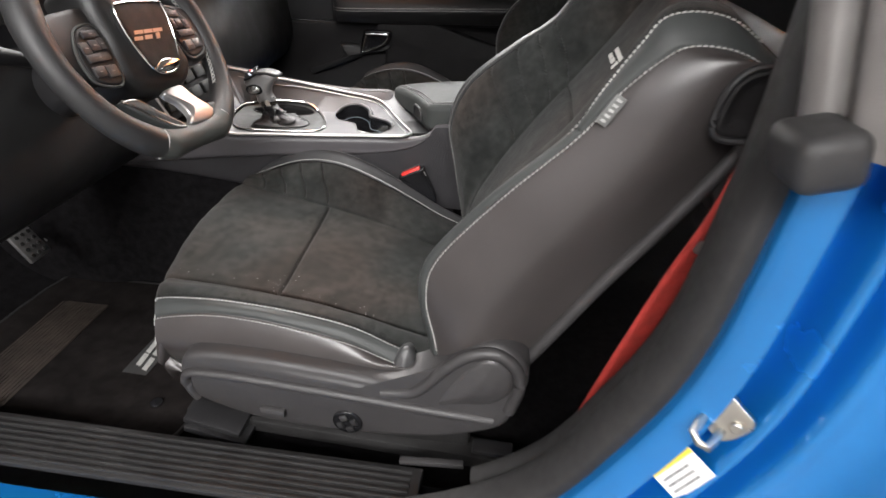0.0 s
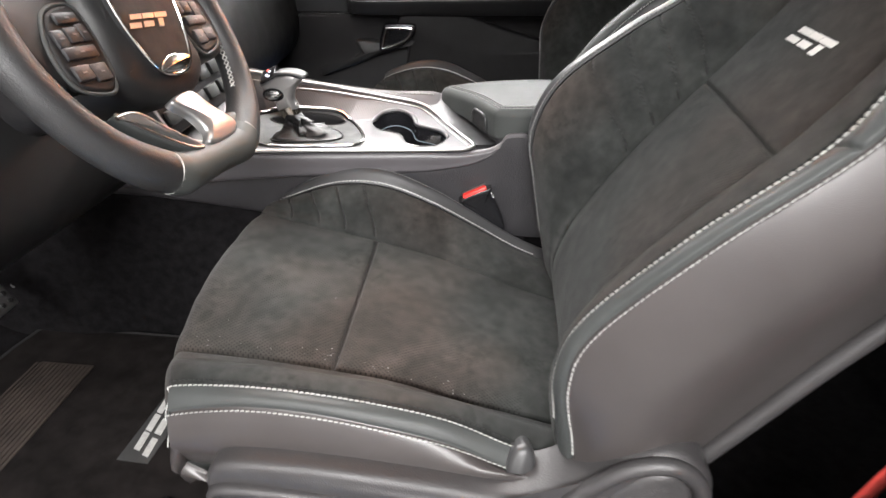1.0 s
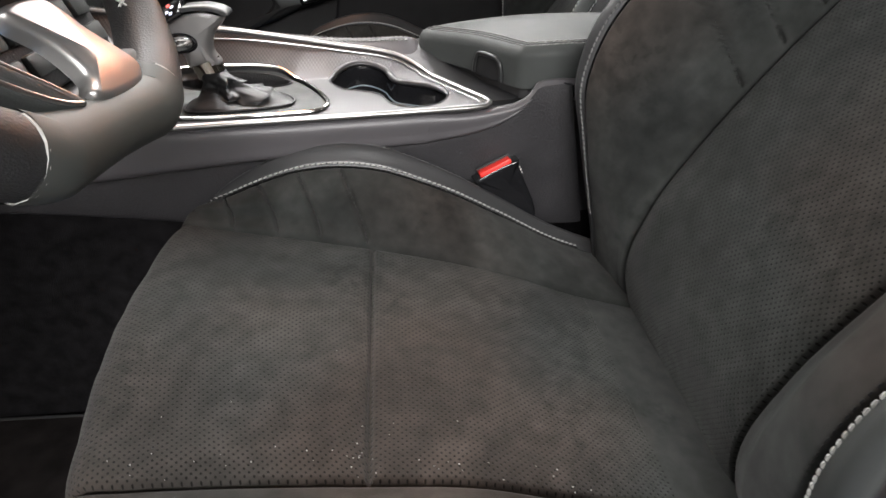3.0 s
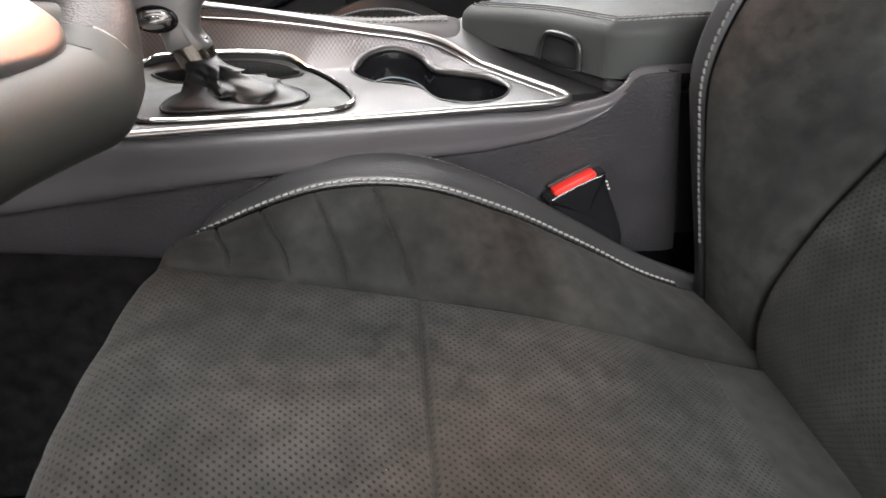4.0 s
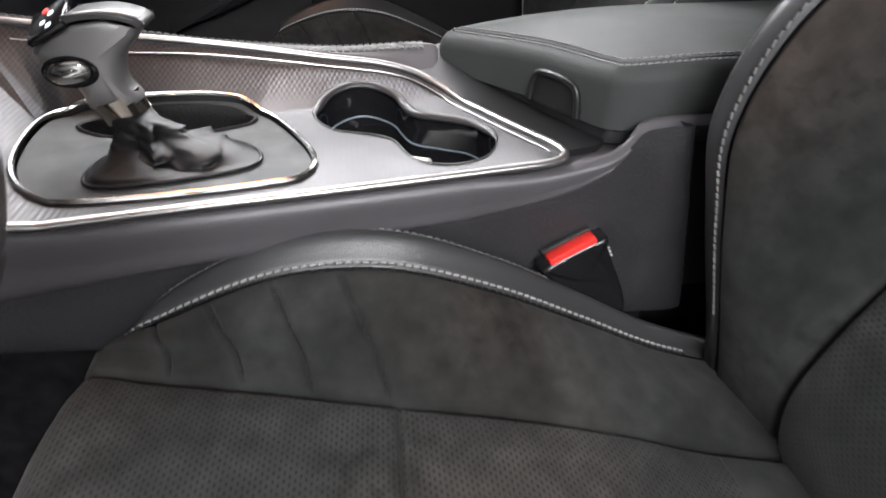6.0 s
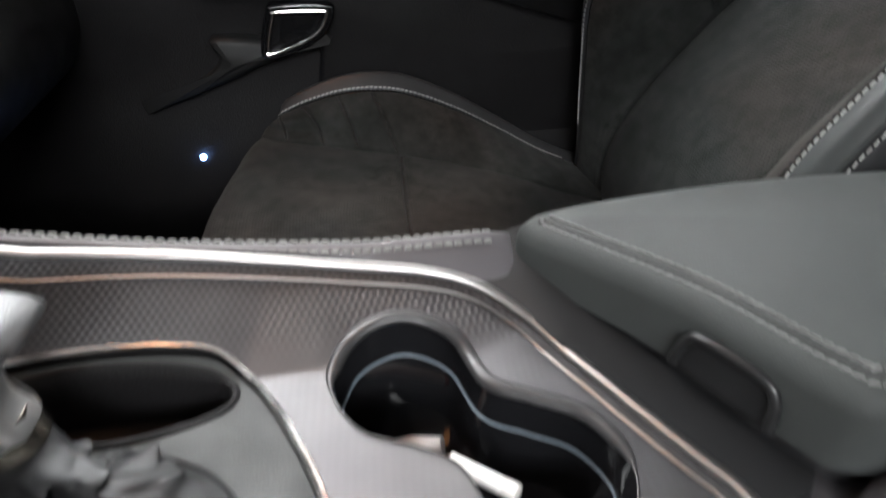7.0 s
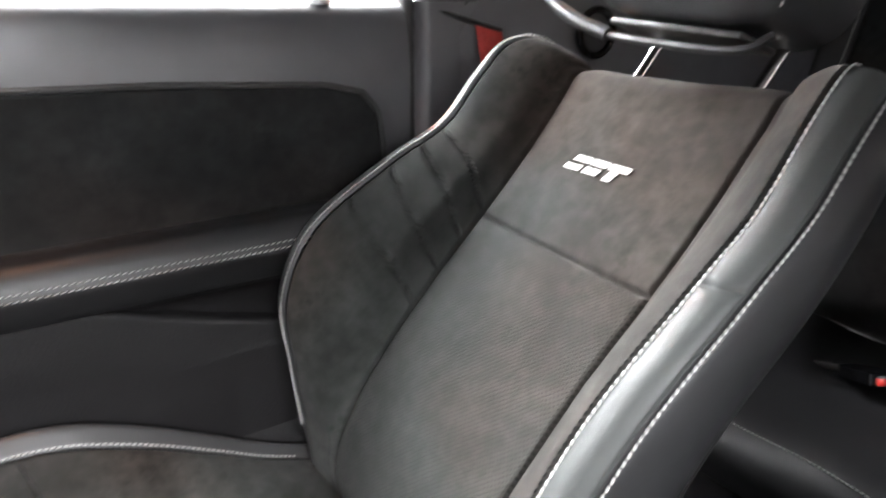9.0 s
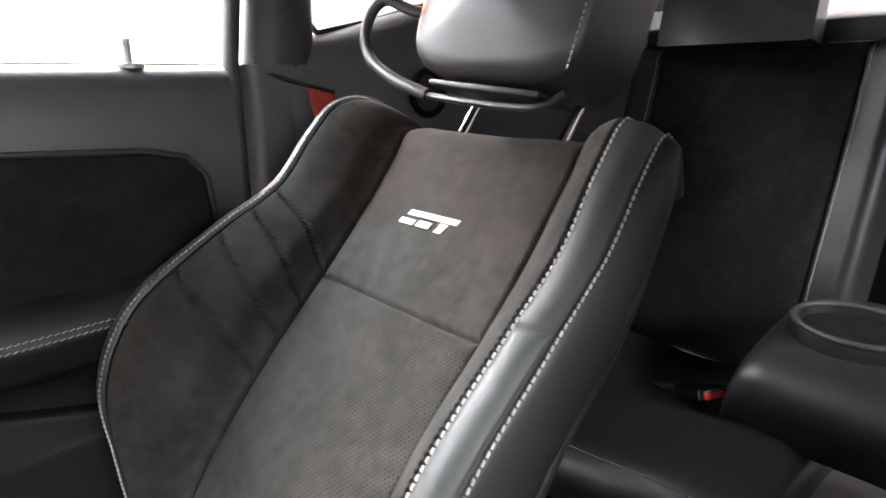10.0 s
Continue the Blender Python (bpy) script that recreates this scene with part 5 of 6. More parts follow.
stack = thing("control_stack", "black center control stack with buttons and a knob", "control panel")
sm = frame_m((-0.775, 1.150, 0.800), (0, 1, 0), (-0.35, 0, 0.93))
part("panel", block((0.25, 0.20, 0.05), 0.012, sm), PLASTIC, stack)
for r_ in range(4):
    for c_ in range(5):
        part("button", block((0.036, 0.024, 0.012), 0.004, sm @ Matrix.Translation((-0.092 + 0.046 * c_, -0.07 + 0.034 * r_, 0.026))), MATTE, stack)
for c_ in (-0.1, 0.1):
    part("knob", disc(0.018, 0.03, sm @ Matrix.Translation((c_, 0.075, 0.045))), SILVER, stack, "silver rimmed knob")
part("bright_frame", tube([sm @ Vector(v) for v in ((-0.125, 0.11, 0.024), (-0.13, 0.0, 0.026), (-0.12, -0.10, 0.028))], 0.003, 8), BRUSHED, stack)
kneep = thing("knee_panel", "black plastic panel under the steering column", "panel", kind="structure")
part("panel", block((0.03, 0.46, 0.13), 0.012, pose(-0.92, 0.78, 0.655, 0, -40, 0)), PLASTIC, kneep)

# ---- pedals ----
for nm, x, y, z, w, h in (("brake_pedal", -1.075, 0.925, 0.482, 0.056, 0.125), ("accelerator_pedal", -1.16, 1.060, 0.44, 0.050, 0.110)):
    pd = thing(nm, "brushed metal pedal with dark rubber studs", "pedal")
    m = pose(x, y, z, 0, 60, 0) @ Matrix.Rotation(math.pi / 2, 4, "Z")
    part("plate", block((w, h, 0.010), 0.004, m), SILVER, pd, "brushed metal plate")
    for i in range(int(w / 0.016)):
        for j in range(int(h / 0.016)):
            part("stud", disc(0.0045, 0.004, m @ Matrix.Translation((-w / 2 + 0.013 + 0.016 * i, -h / 2 + 0.012 + 0.016 * j, 0.0075)), 0.001, 10), RUBBER, pd)
    part("arm", tube([m @ Vector((0, 0, -0.004)), m @ Vector((0, 0.06, -0.07)), m @ Vector((0, 0.16, -0.10))], 0.008, 8), RUBBER, pd)

# ---- car floor, mats, sill ----
FZ = 0.265
fl = []
for x, z in ((-1.5, 0.62), (-1.32, 0.50), (-1.20, 0.32), (-1.05, 0.266), (-0.7, FZ), (-0.3, FZ), (0.1, FZ), (0.45, FZ), (0.52, 0.30), (0.56, 0.42), (0.6, 0.44)):
    fl.append([(x, 0.545, max(z, 0.35)), (x, 0.56, z + 0.03), (x, 0.60, z), (x, 0.80, z - 0.003), (x, 1.10, z), (x, 1.236, z + 0.02), (x, 1.37, z), (x, 1.70, z - 0.003), (x, 1.87, z), (x, 1.91, z + 0.03), (x, 1.93, max(z, 0.35))])
p = net(np.array(fl), np.linspace(0, 10, 80), np.linspace(0, 10, 80))
tagged(part("carpet", sheet(p), CARPET), "black car carpet over the floor pan", "carpet", kind="structure")


def floor_mat(y0, y1, label):
    mt_ = thing("floor_mat", label, "floor mat", group="floor mats")
    o = outline([(-1.12, y0 + 0.03), (-1.12, y1 - 0.03), (-1.0, y1), (-0.75, y1), (-0.60, y1), (-0.585, y1 - 0.05), (-0.585, y0 + 0.10), (-0.62, y0 + 0.02), (-0.72, y0), (-1.0, y0)], 6)
    bm = pillow(o, 0.0, 0.009, 0.004, Matrix.Translation((0, 0, FZ + 0.002)), steps=3)
    for v in bm.verts:
        v.co.z += max(0.0, -1.06 - v.co.x) * 0.28
    part("mat_top", bm, MAT_CLOTH, mt_, "dusty black pile")
    part("binding", tube([(x, y, FZ + 0.008 + max(0.0, -1.06 - x) * 0.28) for x, y in o], 0.004, 8, closed=True), RUBBER, mt_)
    return mt_


dm = floor_mat(0.585, 1.06, "black car mat with a heel pad and white emblem")
hp = part("heel_pad", block((0.12, 0.32, 0.004), 0.0015, pose(-1.015, 0.80, FZ + 0.013)), HEEL, dm, "ribbed rubber heel pad")
for k in range(13):
    part("rib", block((0.005, 0.31, 0.002), 0, pose(-1.069 + k * 0.0088, 0.80, FZ + 0.0158)), HEEL, hp, smooth=False)
part("emblem_patch", block((0.054, 0.145, 0.002), 0.0005, pose(-0.757, 0.835, FZ + 0.012, 0, 0, -3)), INK, dm)
badge(dm, frame_m((-0.757, 0.835, FZ + 0.0132), (-0.05, 1, 0), (-1, -0.05, 0)), 0.118, 0.034, "emblem", THREAD)
part("mat_hook", disc(0.012, 0.006, pose(-0.669, 0.696, FZ + 0.016), 0.002), GLOSS, dm)
pm = floor_mat(1.40, 1.86, "black car mat with a white emblem")
part("emblem_patch", block((0.05, 0.125, 0.002), 0.0005, pose(-0.775, 1.715, FZ + 0.012, 0, 0, 6)), INK, pm)
badge(pm, frame_m((-0.775, 1.715, FZ + 0.0132), (0.1, 1, 0), (-1, 0.1, 0)), 0.090, 0.026, "emblem", THREAD)

OPEN = [(-1.6, 0.350), (-1.2, 0.346), (-0.8, 0.344), (-0.5, 0.348), (-0.28, 0.366), (-0.10, 0.418), (0.035, 0.510), (0.113, 0.635), (0.160, 0.750), (0.183, 0.90), (0.194, 1.04), (0.200, 1.20), (0.215, 1.40)]
op = cr(np.array(OPEN), np.linspace(0, 12, 90))
tg = np.gradient(op, axis=0)
tg /= np.linalg.norm(tg, axis=1, keepdims=True)
outn = np.stack([tg[:, 1], -tg[:, 0]], 1)


def sweep(profile, n=40):
    """Sweep (outward, y) along the door opening."""
    pr = cr(np.array(profile), np.linspace(0, len(profile) - 1, n))
    return np.array([[(p[0] + d * o[0], y, p[1] + d * o[1]) for d, y in pr] for p, o in zip(op, outn)])


body = thing("car_body", "bright blue painted car body around the open door", "car body")
part("door_jamb", sheet(sweep([(0.004, 0.455), (0.008, 0.425), (0.013, 0.411), (0.034, 0.400), (0.040, 0.403), (0.046, 0.425), (0.050, 0.440), (0.058, 0.444), (0.064, 0.436), (0.068, 0.412), (0.072, 0.396), (0.078, 0.391), (0.083, 0.396), (0.087, 0.414), (0.092, 0.420), (0.097, 0.408), (0.102, 0.386), (0.108, 0.378), (0.124, 0.374), (0.142, 0.360), (0.162, 0.330), (0.20, 0.290), (0.30, 0.250), (0.45, 0.230)], 190)), BLUE, body, "glossy blue painted door jamb")
part("door_seal", sheet(sweep([(0.012, 0.470), (-0.008, 0.478), (-0.016, 0.465), (-0.016, 0.440), (-0.006, 0.425), (0.010, 0.425)], 24)[36:]), SEAL, body, "dark rubber door seal")
part("inner_lip", sheet(sweep([(0.02, 0.475), (0.0, 0.490), (0.0, 0.515), (0.03, 0.530)], 16)[40:]), RUBBER, body)
sillp = thing("sill_plate", "ribbed black plastic door sill plate", "sill plate")
part("base", block((1.38, 0.090, 0.012), 0.003, pose(-0.81, 0.522, 0.356)), RUBBER, sillp)
for k in range(7):
    part("rib", block((1.35, 0.0055, 0.006), 0.0015, pose(-0.81, 0.486 + 0.0115 * k, 0.364)), RUBBER, sillp)
part("carpet_clip", block((0.10, 0.012, 0.008), 0.002, pose(-0.11, 0.580, 0.362, 0, 0, 4)), SHIELD, sillp)

# striker and label on the jamb
stk = thing("door_striker", "zinc steel door striker bolted to the jamb", "striker")
smx = frame_m((0.196, 0.404, 0.712), (0.62, -0.10, 0.78), (-0.70, 0.40, 0.60)) @ Matrix.Scale(0.82, 4)
part("plate", pillow(outline([(-0.020, -0.024), (0.020, -0.024), (0.024, 0.0), (0.020, 0.024), (-0.020, 0.024), (-0.024, 0.0)], 5), -0.004, 0.004, 0.002, smx, steps=3), STEEL, stk)
for yy in (-0.015, 0.015):
    part("bolt", disc(0.007, 0.008, smx @ Matrix.Translation((0.004, yy, 0.009)), 0.002, 12), STEEL, stk)
part("loop", tube([smx @ Vector(v) for v in ((-0.012, -0.012, 0.0), (-0.020, -0.012, 0.020), (-0.026, -0.011, 0.030), (-0.029, 0.0, 0.033), (-0.026, 0.012, 0.030), (-0.020, 0.013, 0.020), (-0.012, 0.013, 0.0))], 0.0040, 10), STEEL, stk, "bent steel loop")
lab = thing("jamb_label", "white and yellow printed sticker on the blue jamb", "label")
lm = frame_m((0.176, 0.402, 0.628), (0.42, -0.10, 0.88), (-0.75, 0.55, 0.40))
part("sheet", block((0.058, 0.034, 0.001), 0.0, lm), PAPER, lab, smooth=False)
part("band", block((0.058, 0.006, 0.0014), 0.0, lm @ Matrix.Translation((0, 0.014, 0))), YELLOW, lab, smooth=False)
for k in range(3):
    part("print_bar", block((0.038, 0.002, 0.0014), 0.0, lm @ Matrix.Translation((-0.004, 0.004 - 0.007 * k, 0.0002))), INK, lab, smooth=False)

# pillars, roof, windscreen frame
pil = thing("b_pillar_trim", "black rubber-edged pillar trim by the open door", "pillar trim", kind="structure")
part("trim", sheet(net(np.array([[(x0, 0.44 + dy, z), (x0 - 0.018, 0.405 + dy, z), (x0 - 0.012, 0.385 + dy, z), (x0 + 0.002, 0.380 + dy, z), (x0 - 0.002, 0.362 + dy, z), (x0 + 0.012, 0.345 + dy, z), (x0 + 0.03, 0.325 + dy, z), (x0 + 0.12, 0.30 + dy, z)] for x0, dy, z in ((0.192, 0.0, 0.985), (0.190, 0.01, 1.02), (0.180, 0.05, 1.15), (0.15, 0.12, 1.45))]), np.linspace(0, 3, 16), np.linspace(0, 7, 44))), PILLAR_GREY, pil)
part("trim_end", block((0.044, 0.050, 0.038), 0.010, pose(0.176, 0.368, 0.982, 0, -10, 8), segments=3), RUBBER, pil, "black rubber trim end")
wall_box("roof", (-0.46, 0.42, 1.42), (1.5, 2.05, 1.46), HEADLINER, "grey headliner of the car roof", "roof")
for y in (0.47, 2.0):
    ap = part("a_pillar", tube([(-1.35, y, 1.02), (-0.9, y, 1.25), (-0.44, y, 1.43)], 0.03, 12), PLASTIC)
    tagged(ap, "black front roof pillar", "pillar", kind="structure")
inner = thing("b_pillar_inner", "black plastic inner pillar trim behind the driver seat", "pillar trim", kind="structure")
part("panel", sheet(net(np.array([[(0.16 + dx, 0.50, z), (0.26 + dx, 0.47, z), (0.5 + dx, 0.46, z)] for dx, z in ((-0.10, 0.30), (-0.02, 0.55), (0.08, 0.78), (0.12, 1.0), (0.15, 1.43))]), np.linspace(0, 4, 24), np.linspace(0, 2, 12))), PLASTIC, inner)


def ribbon(name, pts, width, side, mat, label):
    p = cr(np.array(pts, float), np.linspace(0, len(pts) - 1, 40))
    w = np.asarray(side, float) / np.linalg.norm(side) * width / 2
    cols = np.stack([p - w, p - w * 0.5, p, p + w * 0.5, p + w], 1)
    belt = thing(name, label, "seat belt")
    ob = part("webbing", sheet(cols), mat, belt)
    mod = ob.modifiers.new("thick", "SOLIDIFY")
    mod.thickness = 0.0014
    for s in (-1, 1):
        part("woven_edge", tube(p + s * w, 0.0011, 6), mat, belt, "rolled woven edge")
    return belt


driver_belt = ribbon("seat_belt", [(0.035, 0.560, 0.31), (0.058, 0.562, 0.39), (0.098, 0.566, 0.49), (0.146, 0.574, 0.64), (0.180, 0.578, 0.745), (0.212, 0.572, 0.85), (0.235, 0.56, 1.0), (0.25, 0.53, 1.2)], 0.044, (0.74, 0.42, -0.24), BELT, "red webbing seat belt hanging beside the driver seat")
part("belt_stop", disc(0.009, 0.008, frame_m((0.192, 0.570, 0.790), (1, 0, 0), (0, 0, 1))), STEEL, driver_belt, "small metal belt stop")

# ---- passenger door ----
door = thing("passenger_door", "black passenger door with suede insert and stitched armrest", "car door")
DX = [-1.25, -1.0, -0.80, -0.68, -0.650, -0.640, -0.622, -0.585, -0.50, -0.35, -0.20, -0.05, 0.06, 0.10]
dr = []
for k, x in enumerate(DX):
    a = float(np.interp(x, [-0.652, -0.640, -0.622, -0.585, -0.50], [0.0, 0.35, 0.72, 0.92, 1.0]))
    lift = 0.016 * float(np.interp(x, [-0.6, 0.1], [0, 1]))
    dr.append([(x, 1.985, 1.082), (x, 1.935, 1.088), (x, 1.905, 1.078), (x, 1.893, 1.045), (x, 1.888, 1.0), (x, 1.890, 0.97), (x, 1.893, 0.90), (x, 1.887, 0.836 + lift), (x, 1.880 - 0.030 * a, 0.825 + lift), (x, 1.880 - 0.046 * a, 0.803 + lift), (x, 1.880 - 0.047 * a, 0.786 + lift), (x, 1.880 - 0.030 * a, 0.760 + lift * 0.5), (x, 1.878, 0.735), (x, 1.874, 0.62), (x, 1.850, 0.50), (x, 1.845, 0.40), (x, 1.88, 0.30)])
dr = np.array(dr)
panel("door_upper", dr, 0, 13, 0, 7, 60, 50, DOOR_TOP, door, edges="U", side=1, label="soft black vinyl door shoulder")
ins = np.array([(-1.05, 0.806), (-0.60, 0.812), (-0.20, 0.820), (0.02, 0.826), (0.048, 0.842), (0.058, 0.890), (0.050, 0.955), (0.028, 0.980), (-0.02, 0.991), (-0.20, 1.000), (-0.60, 1.004), (-1.05, 1.000)])
ins = resample(ins, 0.012, True)[:-1]
im = frame_m((0, 1.886, 0), (1, 0, 0), (0, 0, 1))
part("suede_insert", pillow(inset(ins, 0.004), -0.004, 0.004, 0.004, im, steps=3), DOOR_SUEDE, door, "black suede door insert")
part("insert_groove", tube([im @ Vector((x, y, 0.001)) for x, y in ins], 0.0035, 8, closed=True), INK, door)
panel("door_armrest", dr, 0, 13, 7, 11.2, 110, 30, DARK_LEATHER, door, edges="uU", side=1, label="padded black leather door armrest")
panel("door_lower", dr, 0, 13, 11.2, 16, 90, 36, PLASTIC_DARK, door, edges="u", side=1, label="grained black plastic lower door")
for u in (9.0, 9.42):
    p, n = seam_line(dr, 4.3, 13, u, u, 260, side=1, off=0.0008)
    stitching("armrest_stitching", p, n, THREAD, door, pitch=0.007, length=0.0055, width=0.0009, slant=0.3, label="pale double stitches")
# pull handle, pocket edge, switches
scoop = outline([(-0.505, 0.712), (-0.512, 0.738), (-0.495, 0.758), (-0.44, 0.766), (-0.34, 0.765), (-0.25, 0.738), (-0.18, 0.716), (-0.08, 0.690), (0.05, 0.66), (0.08, 0.50), (-0.20, 0.45), (-0.45, 0.46), (-0.488, 0.60), (-0.482, 0.68)], 8)
dm_ = frame_m((0, 1.872, 0), (1, 0, 0), (0, 0, 1))
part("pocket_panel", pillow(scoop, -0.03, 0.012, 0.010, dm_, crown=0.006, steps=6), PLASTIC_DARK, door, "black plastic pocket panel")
swoosh = outline([(-0.740, 0.600), (-0.680, 0.611), (-0.620, 0.630), (-0.560, 0.655), (-0.490, 0.674), (-0.462, 0.692), (-0.500, 0.694), (-0.555, 0.690), (-0.600, 0.694), (-0.630, 0.690), (-0.622, 0.662), (-0.655, 0.634), (-0.70, 0.618)], 8)
part("handle_base", pillow(swoosh, -0.03, 0.020, 0.012, dm_, crown=0.004, steps=6), VINYL, door, "black door pocket edge sweeping up to the handle")
hm_ = frame_m((-0.508, 1.848, 0.709), (1, 0, 0.05), (0.25, 0, 1))
ho = outline([(-0.052, -0.030), (-0.036, 0.018), (-0.024, 0.027), (0.040, 0.024), (0.049, 0.014), (0.034, -0.012), (0.004, -0.028), (-0.040, -0.040)], 6)
part("handle_bowl", pillow(inset(ho, -0.003), -0.020, 0.003, 0.005, hm_, steps=4, dip=0.006), GLOSS, door, "gloss black handle bowl")
part("handle_ring", tube([hm_ @ Vector((x, y, 0.004)) for x, y in inset(ho, 0.007)], 0.0026, 8, closed=True), CHROME, door, "chrome door pull")
for k in (0, 1):
    part("window_switch", block((0.028, 0.012, 0.008), 0.003, pose(-0.484 + 0.036 * k, 1.860, 0.834)), GLOSS, door, "window switch")
    part("switch_mark", block((0.014, 0.003, 0.002), 0.0, pose(-0.484 + 0.036 * k, 1.857, 0.8385)), BRUSHED, door, smooth=False)
pin = part("lock_pin", tube([(-0.010, 1.925, 1.075), (-0.010, 1.925, 1.118)], 0.0048, 12), SILVER, door, "ribbed lock pin")
for k in range(4):
    part("pin_rib", disc(0.0058, 0.002, pose(-0.010, 1.925, 1.104 + 0.0045 * k), 0.0005, 14), SILVER, pin)
part("pin_base", disc(0.017, 0.006, pose(-0.010, 1.925, 1.090), 0.002, 20), SILVER, door, "round lock pin base")
led = thing("courtesy_light", "small blue-white courtesy light in the footwell", "light")
part("lens", disc(0.0045, 0.005, frame_m((-0.673, 1.846, 0.522), (1, 0, 0), (0, 0, 1)) , 0.002, 14), LED_BLUE, led)
wf = part("window_glass", block((1.30, 0.004, 0.36), 0.0, pose(-0.55, 1.965, 1.255)), GLASS, door, smooth=False)
wf.visible_shadow = False
part("window_seal", block((1.32, 0.012, 0.010), 0.003, pose(-0.55, 1.955, 1.086)), RUBBER, door)

# ---- rear of the cabin ----
bp = thing("passenger_pillar", "dark plastic pillar trim beside the passenger door", "pillar trim", kind="structure")
part("lower_trim", sheet(net(np.array([[(0.125, 1.985, z), (0.14, 1.935, z), (0.165, 1.925, z), (0.26, 1.94, z), (0.36, 1.955, z)] for z in (0.30, 0.6, 0.9, 1.09)]), np.linspace(0, 3, 20), np.linspace(0, 4, 30))), QUARTER, bp)
part("upper_post", tube([(0.20, 1.965, 1.06), (0.215, 1.955, 1.25), (0.24, 1.93, 1.44)], [0.055, 0.05, 0.05], 18, flat=0.6, up=(0, 1, 0)), PLASTIC, bp)
part("front_edge", tube([(0.118, 1.955, 0.32), (0.122, 1.945, 1.09), (0.145, 1.95, 1.25), (0.18, 1.93, 1.44)], 0.012, 10), RUBBER, bp)
part("belt_slot", block((0.130, 0.010, 0.007), 0.003, pose(0.211, 1.930, 1.066, 0, 14, 0)), DECK, bp)
ribbon("seat_belt", [(0.250, 1.930, 1.056), (0.251, 1.924, 1.040), (0.256, 1.914, 0.98), (0.262, 1.902, 0.85), (0.266, 1.890, 0.70)], 0.046, (1, 0.0, -0.22), BELT, "red webbing seat belt coming out of the pillar slot")
qt = thing("quarter_trim", "black plastic rear side trim with a round speaker opening", "side trim", kind="structure")
q = []
for x, zt in ((0.20, 1.110), (0.30, 1.135), (0.50, 1.190), (0.8, 1.26), (1.1, 1.32), (1.6, 1.36)):
    q.append([(x, 2.0, zt + 0.01), (x, 1.965, zt + 0.006), (x, 1.94, zt - 0.02), (x, 1.925, zt - 0.10), (x, 1.92, 0.92), (x, 1.93, 0.75), (x, 1.90, 0.62), (x, 1.88, 0.40)])
part("panel", sheet(net(np.array(q), np.linspace(0, 5, 36), np.linspace(0, 7, 30))), QUARTER, qt)
spk = frame_m((0.455, 1.918, 1.045), (-1, 0, 0), (0, 0, 1))
part("speaker_ring", tube([spk @ Vector((0.036 * math.cos(a), 0.036 * math.sin(a), 0)) for a in np.linspace(0, 2 * math.pi, 33)[:-1]], 0.006, 8, closed=True, up=(0, 1, 0)), GLOSS, qt)
part("speaker_well", disc(0.034, 0.01, frame_m((0.455, 1.921, 1.045), (1, 0, 0), (0, 0, 1)), 0.001), INK, qt)
part("c_pillar", sheet(net(np.array([[(0.66, 1.99, 1.15), (0.78, 1.96, 1.18), (1.2, 1.90, 1.22)], [(0.82, 1.97, 1.30), (0.92, 1.93, 1.32), (1.3, 1.85, 1.33)], [(0.95, 1.93, 1.45), (1.05, 1.90, 1.45), (1.4, 1.80, 1.44)]]), np.linspace(0, 2, 12), np.linspace(0, 2, 12))), PLASTIC, qt)
part("window_rim", tube([(0.262, 1.975, 1.42), (0.256, 1.972, 1.165), (0.275, 1.97, 1.137), (0.38, 1.97, 1.160), (0.70, 1.965, 1.25)], 0.006, 8), RUBBER, qt)

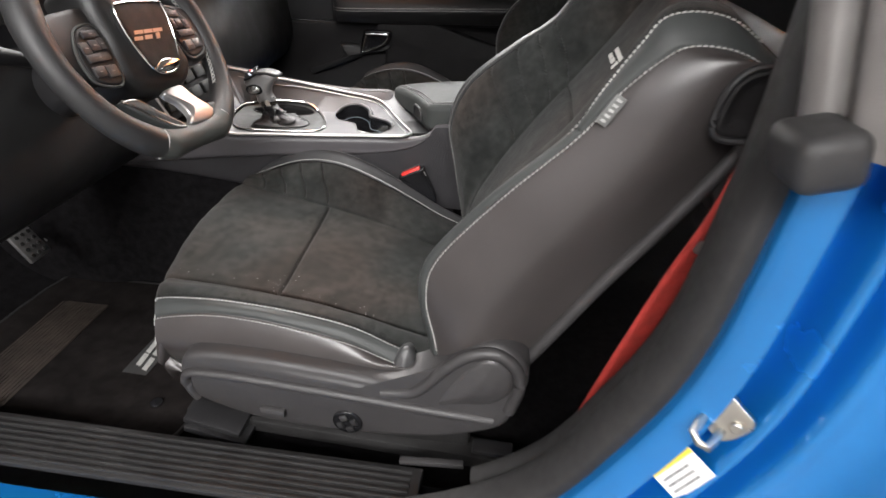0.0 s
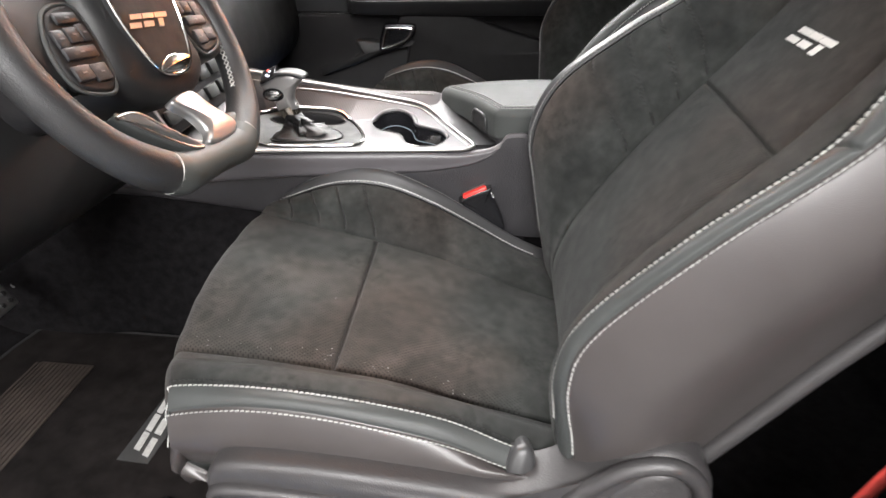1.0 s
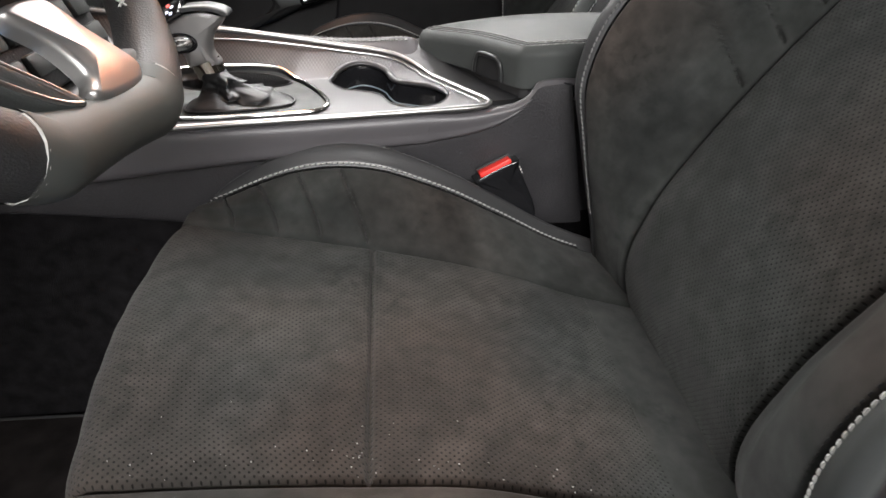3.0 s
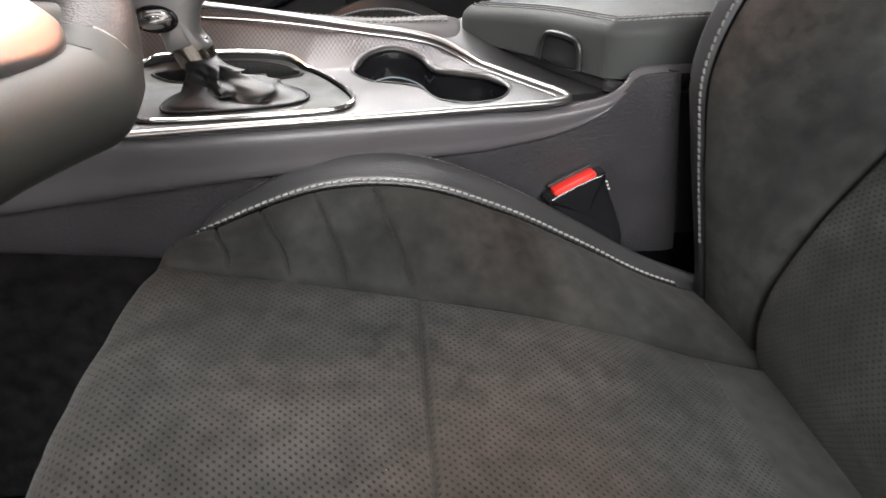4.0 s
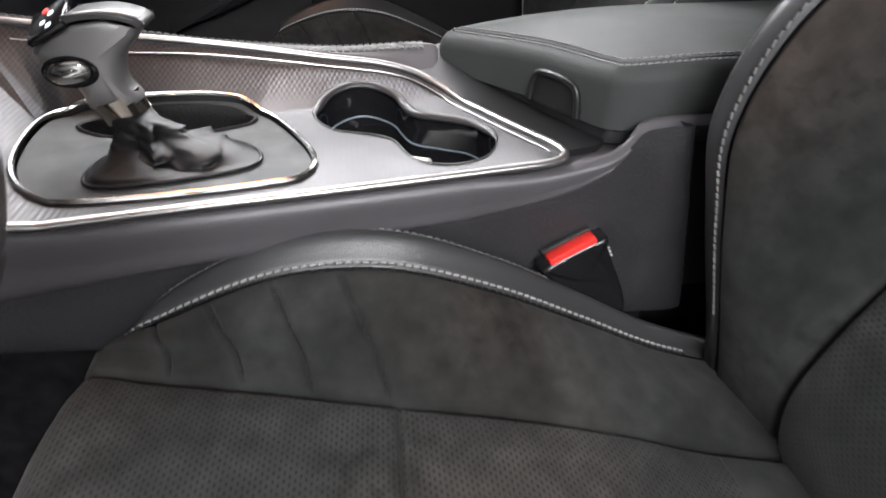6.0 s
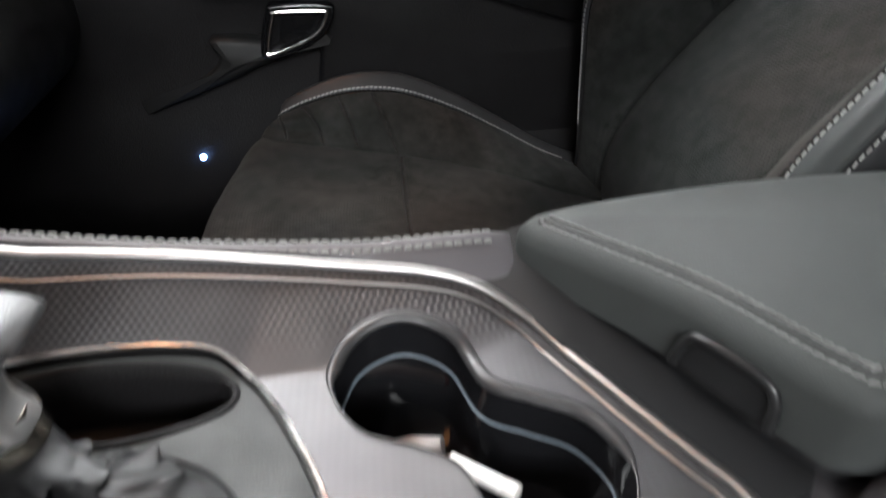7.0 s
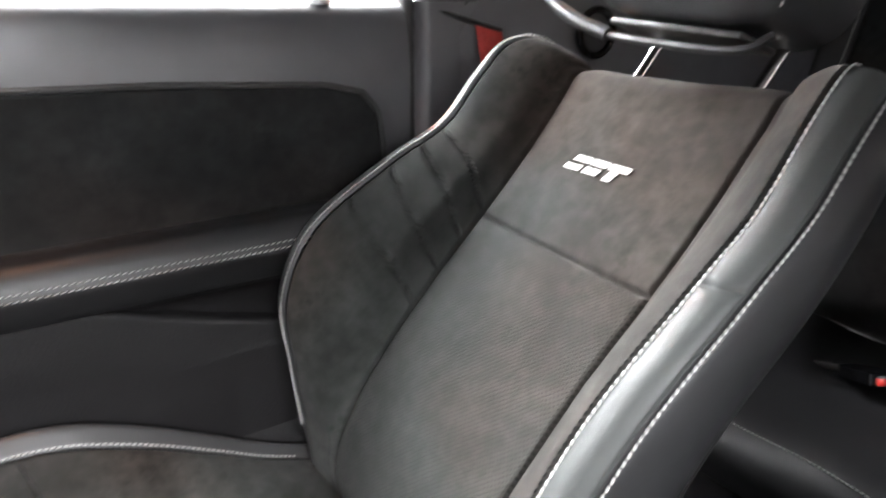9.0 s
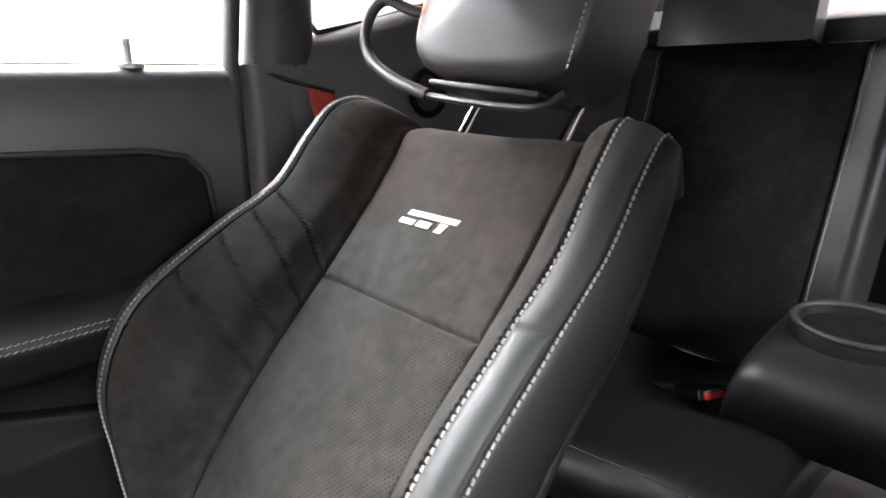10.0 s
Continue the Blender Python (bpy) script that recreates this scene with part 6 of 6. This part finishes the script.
rear = thing("back_bench", "black leather rear bench with white stitching and a folded headrest", "rear seat")
for s, yc in ((-1, 0.817), (1, 1.655)):
    rb = []
    for x, z in ((1.02, 0.44), (0.98, 0.52), (1.00, 0.65), (1.05, 0.80), (1.10, 0.95), (1.135, 1.07), (1.155, 1.125), (1.25, 1.135)):
        rb.append([(x + 0.05, yc - 0.30, z), (x - 0.01, yc - 0.27, z + 0.004), (x + 0.0, yc - 0.205, z), (x + 0.03, yc, z), (x, yc + 0.205, z), (x - 0.01, yc + 0.27, z + 0.004), (x + 0.05, yc + 0.30, z)])
    rb = np.array(rb)
    panel("rear_back_insert", rb, 0, 7, 2, 4, 40, 24, DOOR_SUEDE, rear, side=-1, edges="uU", label="black suede rear backrest")
    panel("rear_back_bolster", rb, 0, 7, 0, 2, 40, 14, DARK_LEATHER, rear, side=-1, edges="U")
    panel("rear_back_bolster", rb, 0, 7, 4, 6, 40, 14, DARK_LEATHER, rear, side=-1, edges="u")
    for u in (1.93, 4.07):
        p, n = seam_line(rb, 0.5, 6.5, u, u, 90, side=-1, off=0.001)
        stitching("rear_stitching", p, n, THREAD, rear, label="white thread stitches")
    p, n = seam_line(rb, 6.25, 6.25, 1.95, 2.5, 20, side=-1, off=0.001)
    stitching("rear_stitching", p, n, THREAD, rear)
    rc = []
    for x, z in ((0.50, 0.36), (0.475, 0.43), (0.52, 0.475), (0.65, 0.492), (0.80, 0.482), (0.95, 0.46), (1.04, 0.45)):
        rc.append([(x, yc - 0.33, z - 0.08), (x, yc - 0.31, z), (x, yc - 0.20, z + 0.012), (x, yc, z - 0.008), (x, yc + 0.20, z + 0.012), (x, yc + 0.31, z), (x, yc + 0.33, z - 0.08)])
    rc = np.array(rc)
    panel("rear_cushion", rc, 0, 6, 0, 6, 36, 40, DARK_LEATHER, rear, side=-1, edges="", label="black leather rear cushion")
    p, n = seam_line(rc, 1.9, 1.9, 0.8, 5.2, 60, side=-1, off=0.001)
    stitching("rear_stitching", p, n, THREAD, rear)
    ho2 = outline([(-0.152, 0.0), (-0.156, 0.02), (-0.150, 0.20), (-0.12, 0.22), (0.12, 0.22), (0.150, 0.20), (0.156, 0.02), (0.152, 0.0), (0.10, -0.002), (-0.10, -0.002)], 6)
    part("rear_headrest", pillow(ho2, -0.05, 0.03, 0.02, frame_m((1.125, yc + 0.028 * s, 1.128), (0, 1, 0), (0.15, 0, 0.98)), steps=5), DARK_LEATHER, rear, "black leather rear headrest")
rcon = thing("rear_console", "black plastic rear console with two cup holders", "console")
rr = []
for x, z in ((0.74, 0.48), (0.72, 0.56), (0.75, 0.61), (0.85, 0.632), (0.98, 0.645), (1.05, 0.66)):
    rr.append([(x, 1.00, 0.44), (x, 1.005, z - 0.04), (x, 1.03, z - 0.004), (x, 1.10, z), (x, 1.236, z + 0.002), (x, 1.37, z), (x, 1.442, z - 0.004), (x, 1.467, z - 0.04), (x, 1.475, 0.44)])
part("body", sheet(net(np.array(rr), np.linspace(0, 5, 30), np.linspace(0, 8, 50))), PLASTIC, rcon)
for yy in (1.135, 1.337):
    a = np.linspace(0, 2 * math.pi, 41)[:-1]
    ringz = lambda t, r, up: (0.905 + 0.075 * r * math.cos(t), yy + 0.094 * r * math.sin(t), 0.662 + up + 0.008 * math.cos(t))
    part("cup_rim", tube([ringz(t, 1.0, 0.0) for t in a], 0.0065, 10, closed=True), SHIELD, rcon, "raised black cup rim")
    # well is shallow; darker plastic stands in for shade further down
    part("cup_well", sheet(np.array([[ringz(t, r, up) for t in a] for r, up in ((1.13, -0.032), (1.08, -0.004), (1.0, 0.004), (0.93, 0.002), (0.88, -0.014), (0.84, -0.0145), (0.4, -0.0145), (0.002, -0.0145))]), close_u=True), PLASTIC_DARK, rcon, "shallow cup well, dark for the shade of its depth")
tagged(part("parcel_shelf", block((0.62, 1.48, 0.05), 0.01, pose(1.49, 1.24, 1.185, 0, -6, 0)), SHIELD), "dark grey parcel shelf under the rear window", "shelf", kind="structure")
wall_box("cabin_rear", (1.28, 0.46, 0.25), (1.32, 2.0, 1.04), PLASTIC, "dark panel behind the rear seat", "panel")
wall_box("quarter_near", (0.45, 0.42, 0.28), (1.3, 0.46, 1.12), PLASTIC, "dark plastic side trim behind the driver", "side trim")
wall_box("firewall", (-1.56, 0.44, 0.25), (-1.5, 2.0, 1.04), CARPET, "dark carpet-covered firewall", "firewall")
wall_box("kick_panel_far", (-1.5, 1.93, 0.27), (-0.9, 1.97, 1.06), PLASTIC, "dark plastic kick panel", "panel")
wall_box("underbody", (-1.5, 0.47, 0.14), (1.3, 1.97, 0.20), RUBBER, "dark underside of the car", "underbody")

# unseen orange source, shaped and placed for reflections on wheel and console
heater = thing("heater_lamp", "unseen orange source for reflections, built as a long hung heater", "heater lamp", (1.95, 5.1, 2.20))
part("housing", block((4.9, 0.16, 0.60), 0.03, pose(0, 0.12, 0)), MATTE, heater, "grey metal heater housing")
for k in range(4):
    part("glow_bar", tube([(-2.35, 0.005, -0.21 + 0.14 * k), (2.35, 0.005, -0.21 + 0.14 * k)], 0.04, 12), ORANGE, heater, "glowing orange heating bar")
for x in (-1.2, 1.2):
    part("hanger", tube([(x, 0.12, 0.28), (x, 0.12, 1.10)], 0.012, 8), STEEL, heater)

# crumbs on the driver cushion
rng = random.Random(4)
net_c = cushion_net(True)
bm = bmesh.new()
for k in range(50):
    v, u = rng.gauss(4.6, 1.5), 5.0 + abs(rng.gauss(0.12, 0.22))
    if not (2.2 < v < 8 and u < 6.2):
        continue
    q = net(net_c, np.array([v]), np.array([u]))[0, 0]
    r = rng.uniform(0.00025, 0.0006)
    bmesh.ops.create_icosphere(bm, subdivisions=1, radius=r, matrix=Matrix.Translation((q[0], q[1] + 0.870, q[2] + 0.0042)))
crumbs = part("crumbs", bm, THREAD)
tagged(crumbs, "tiny white crumbs scattered on the suede seat cushion", "crumbs", kind="stuff")
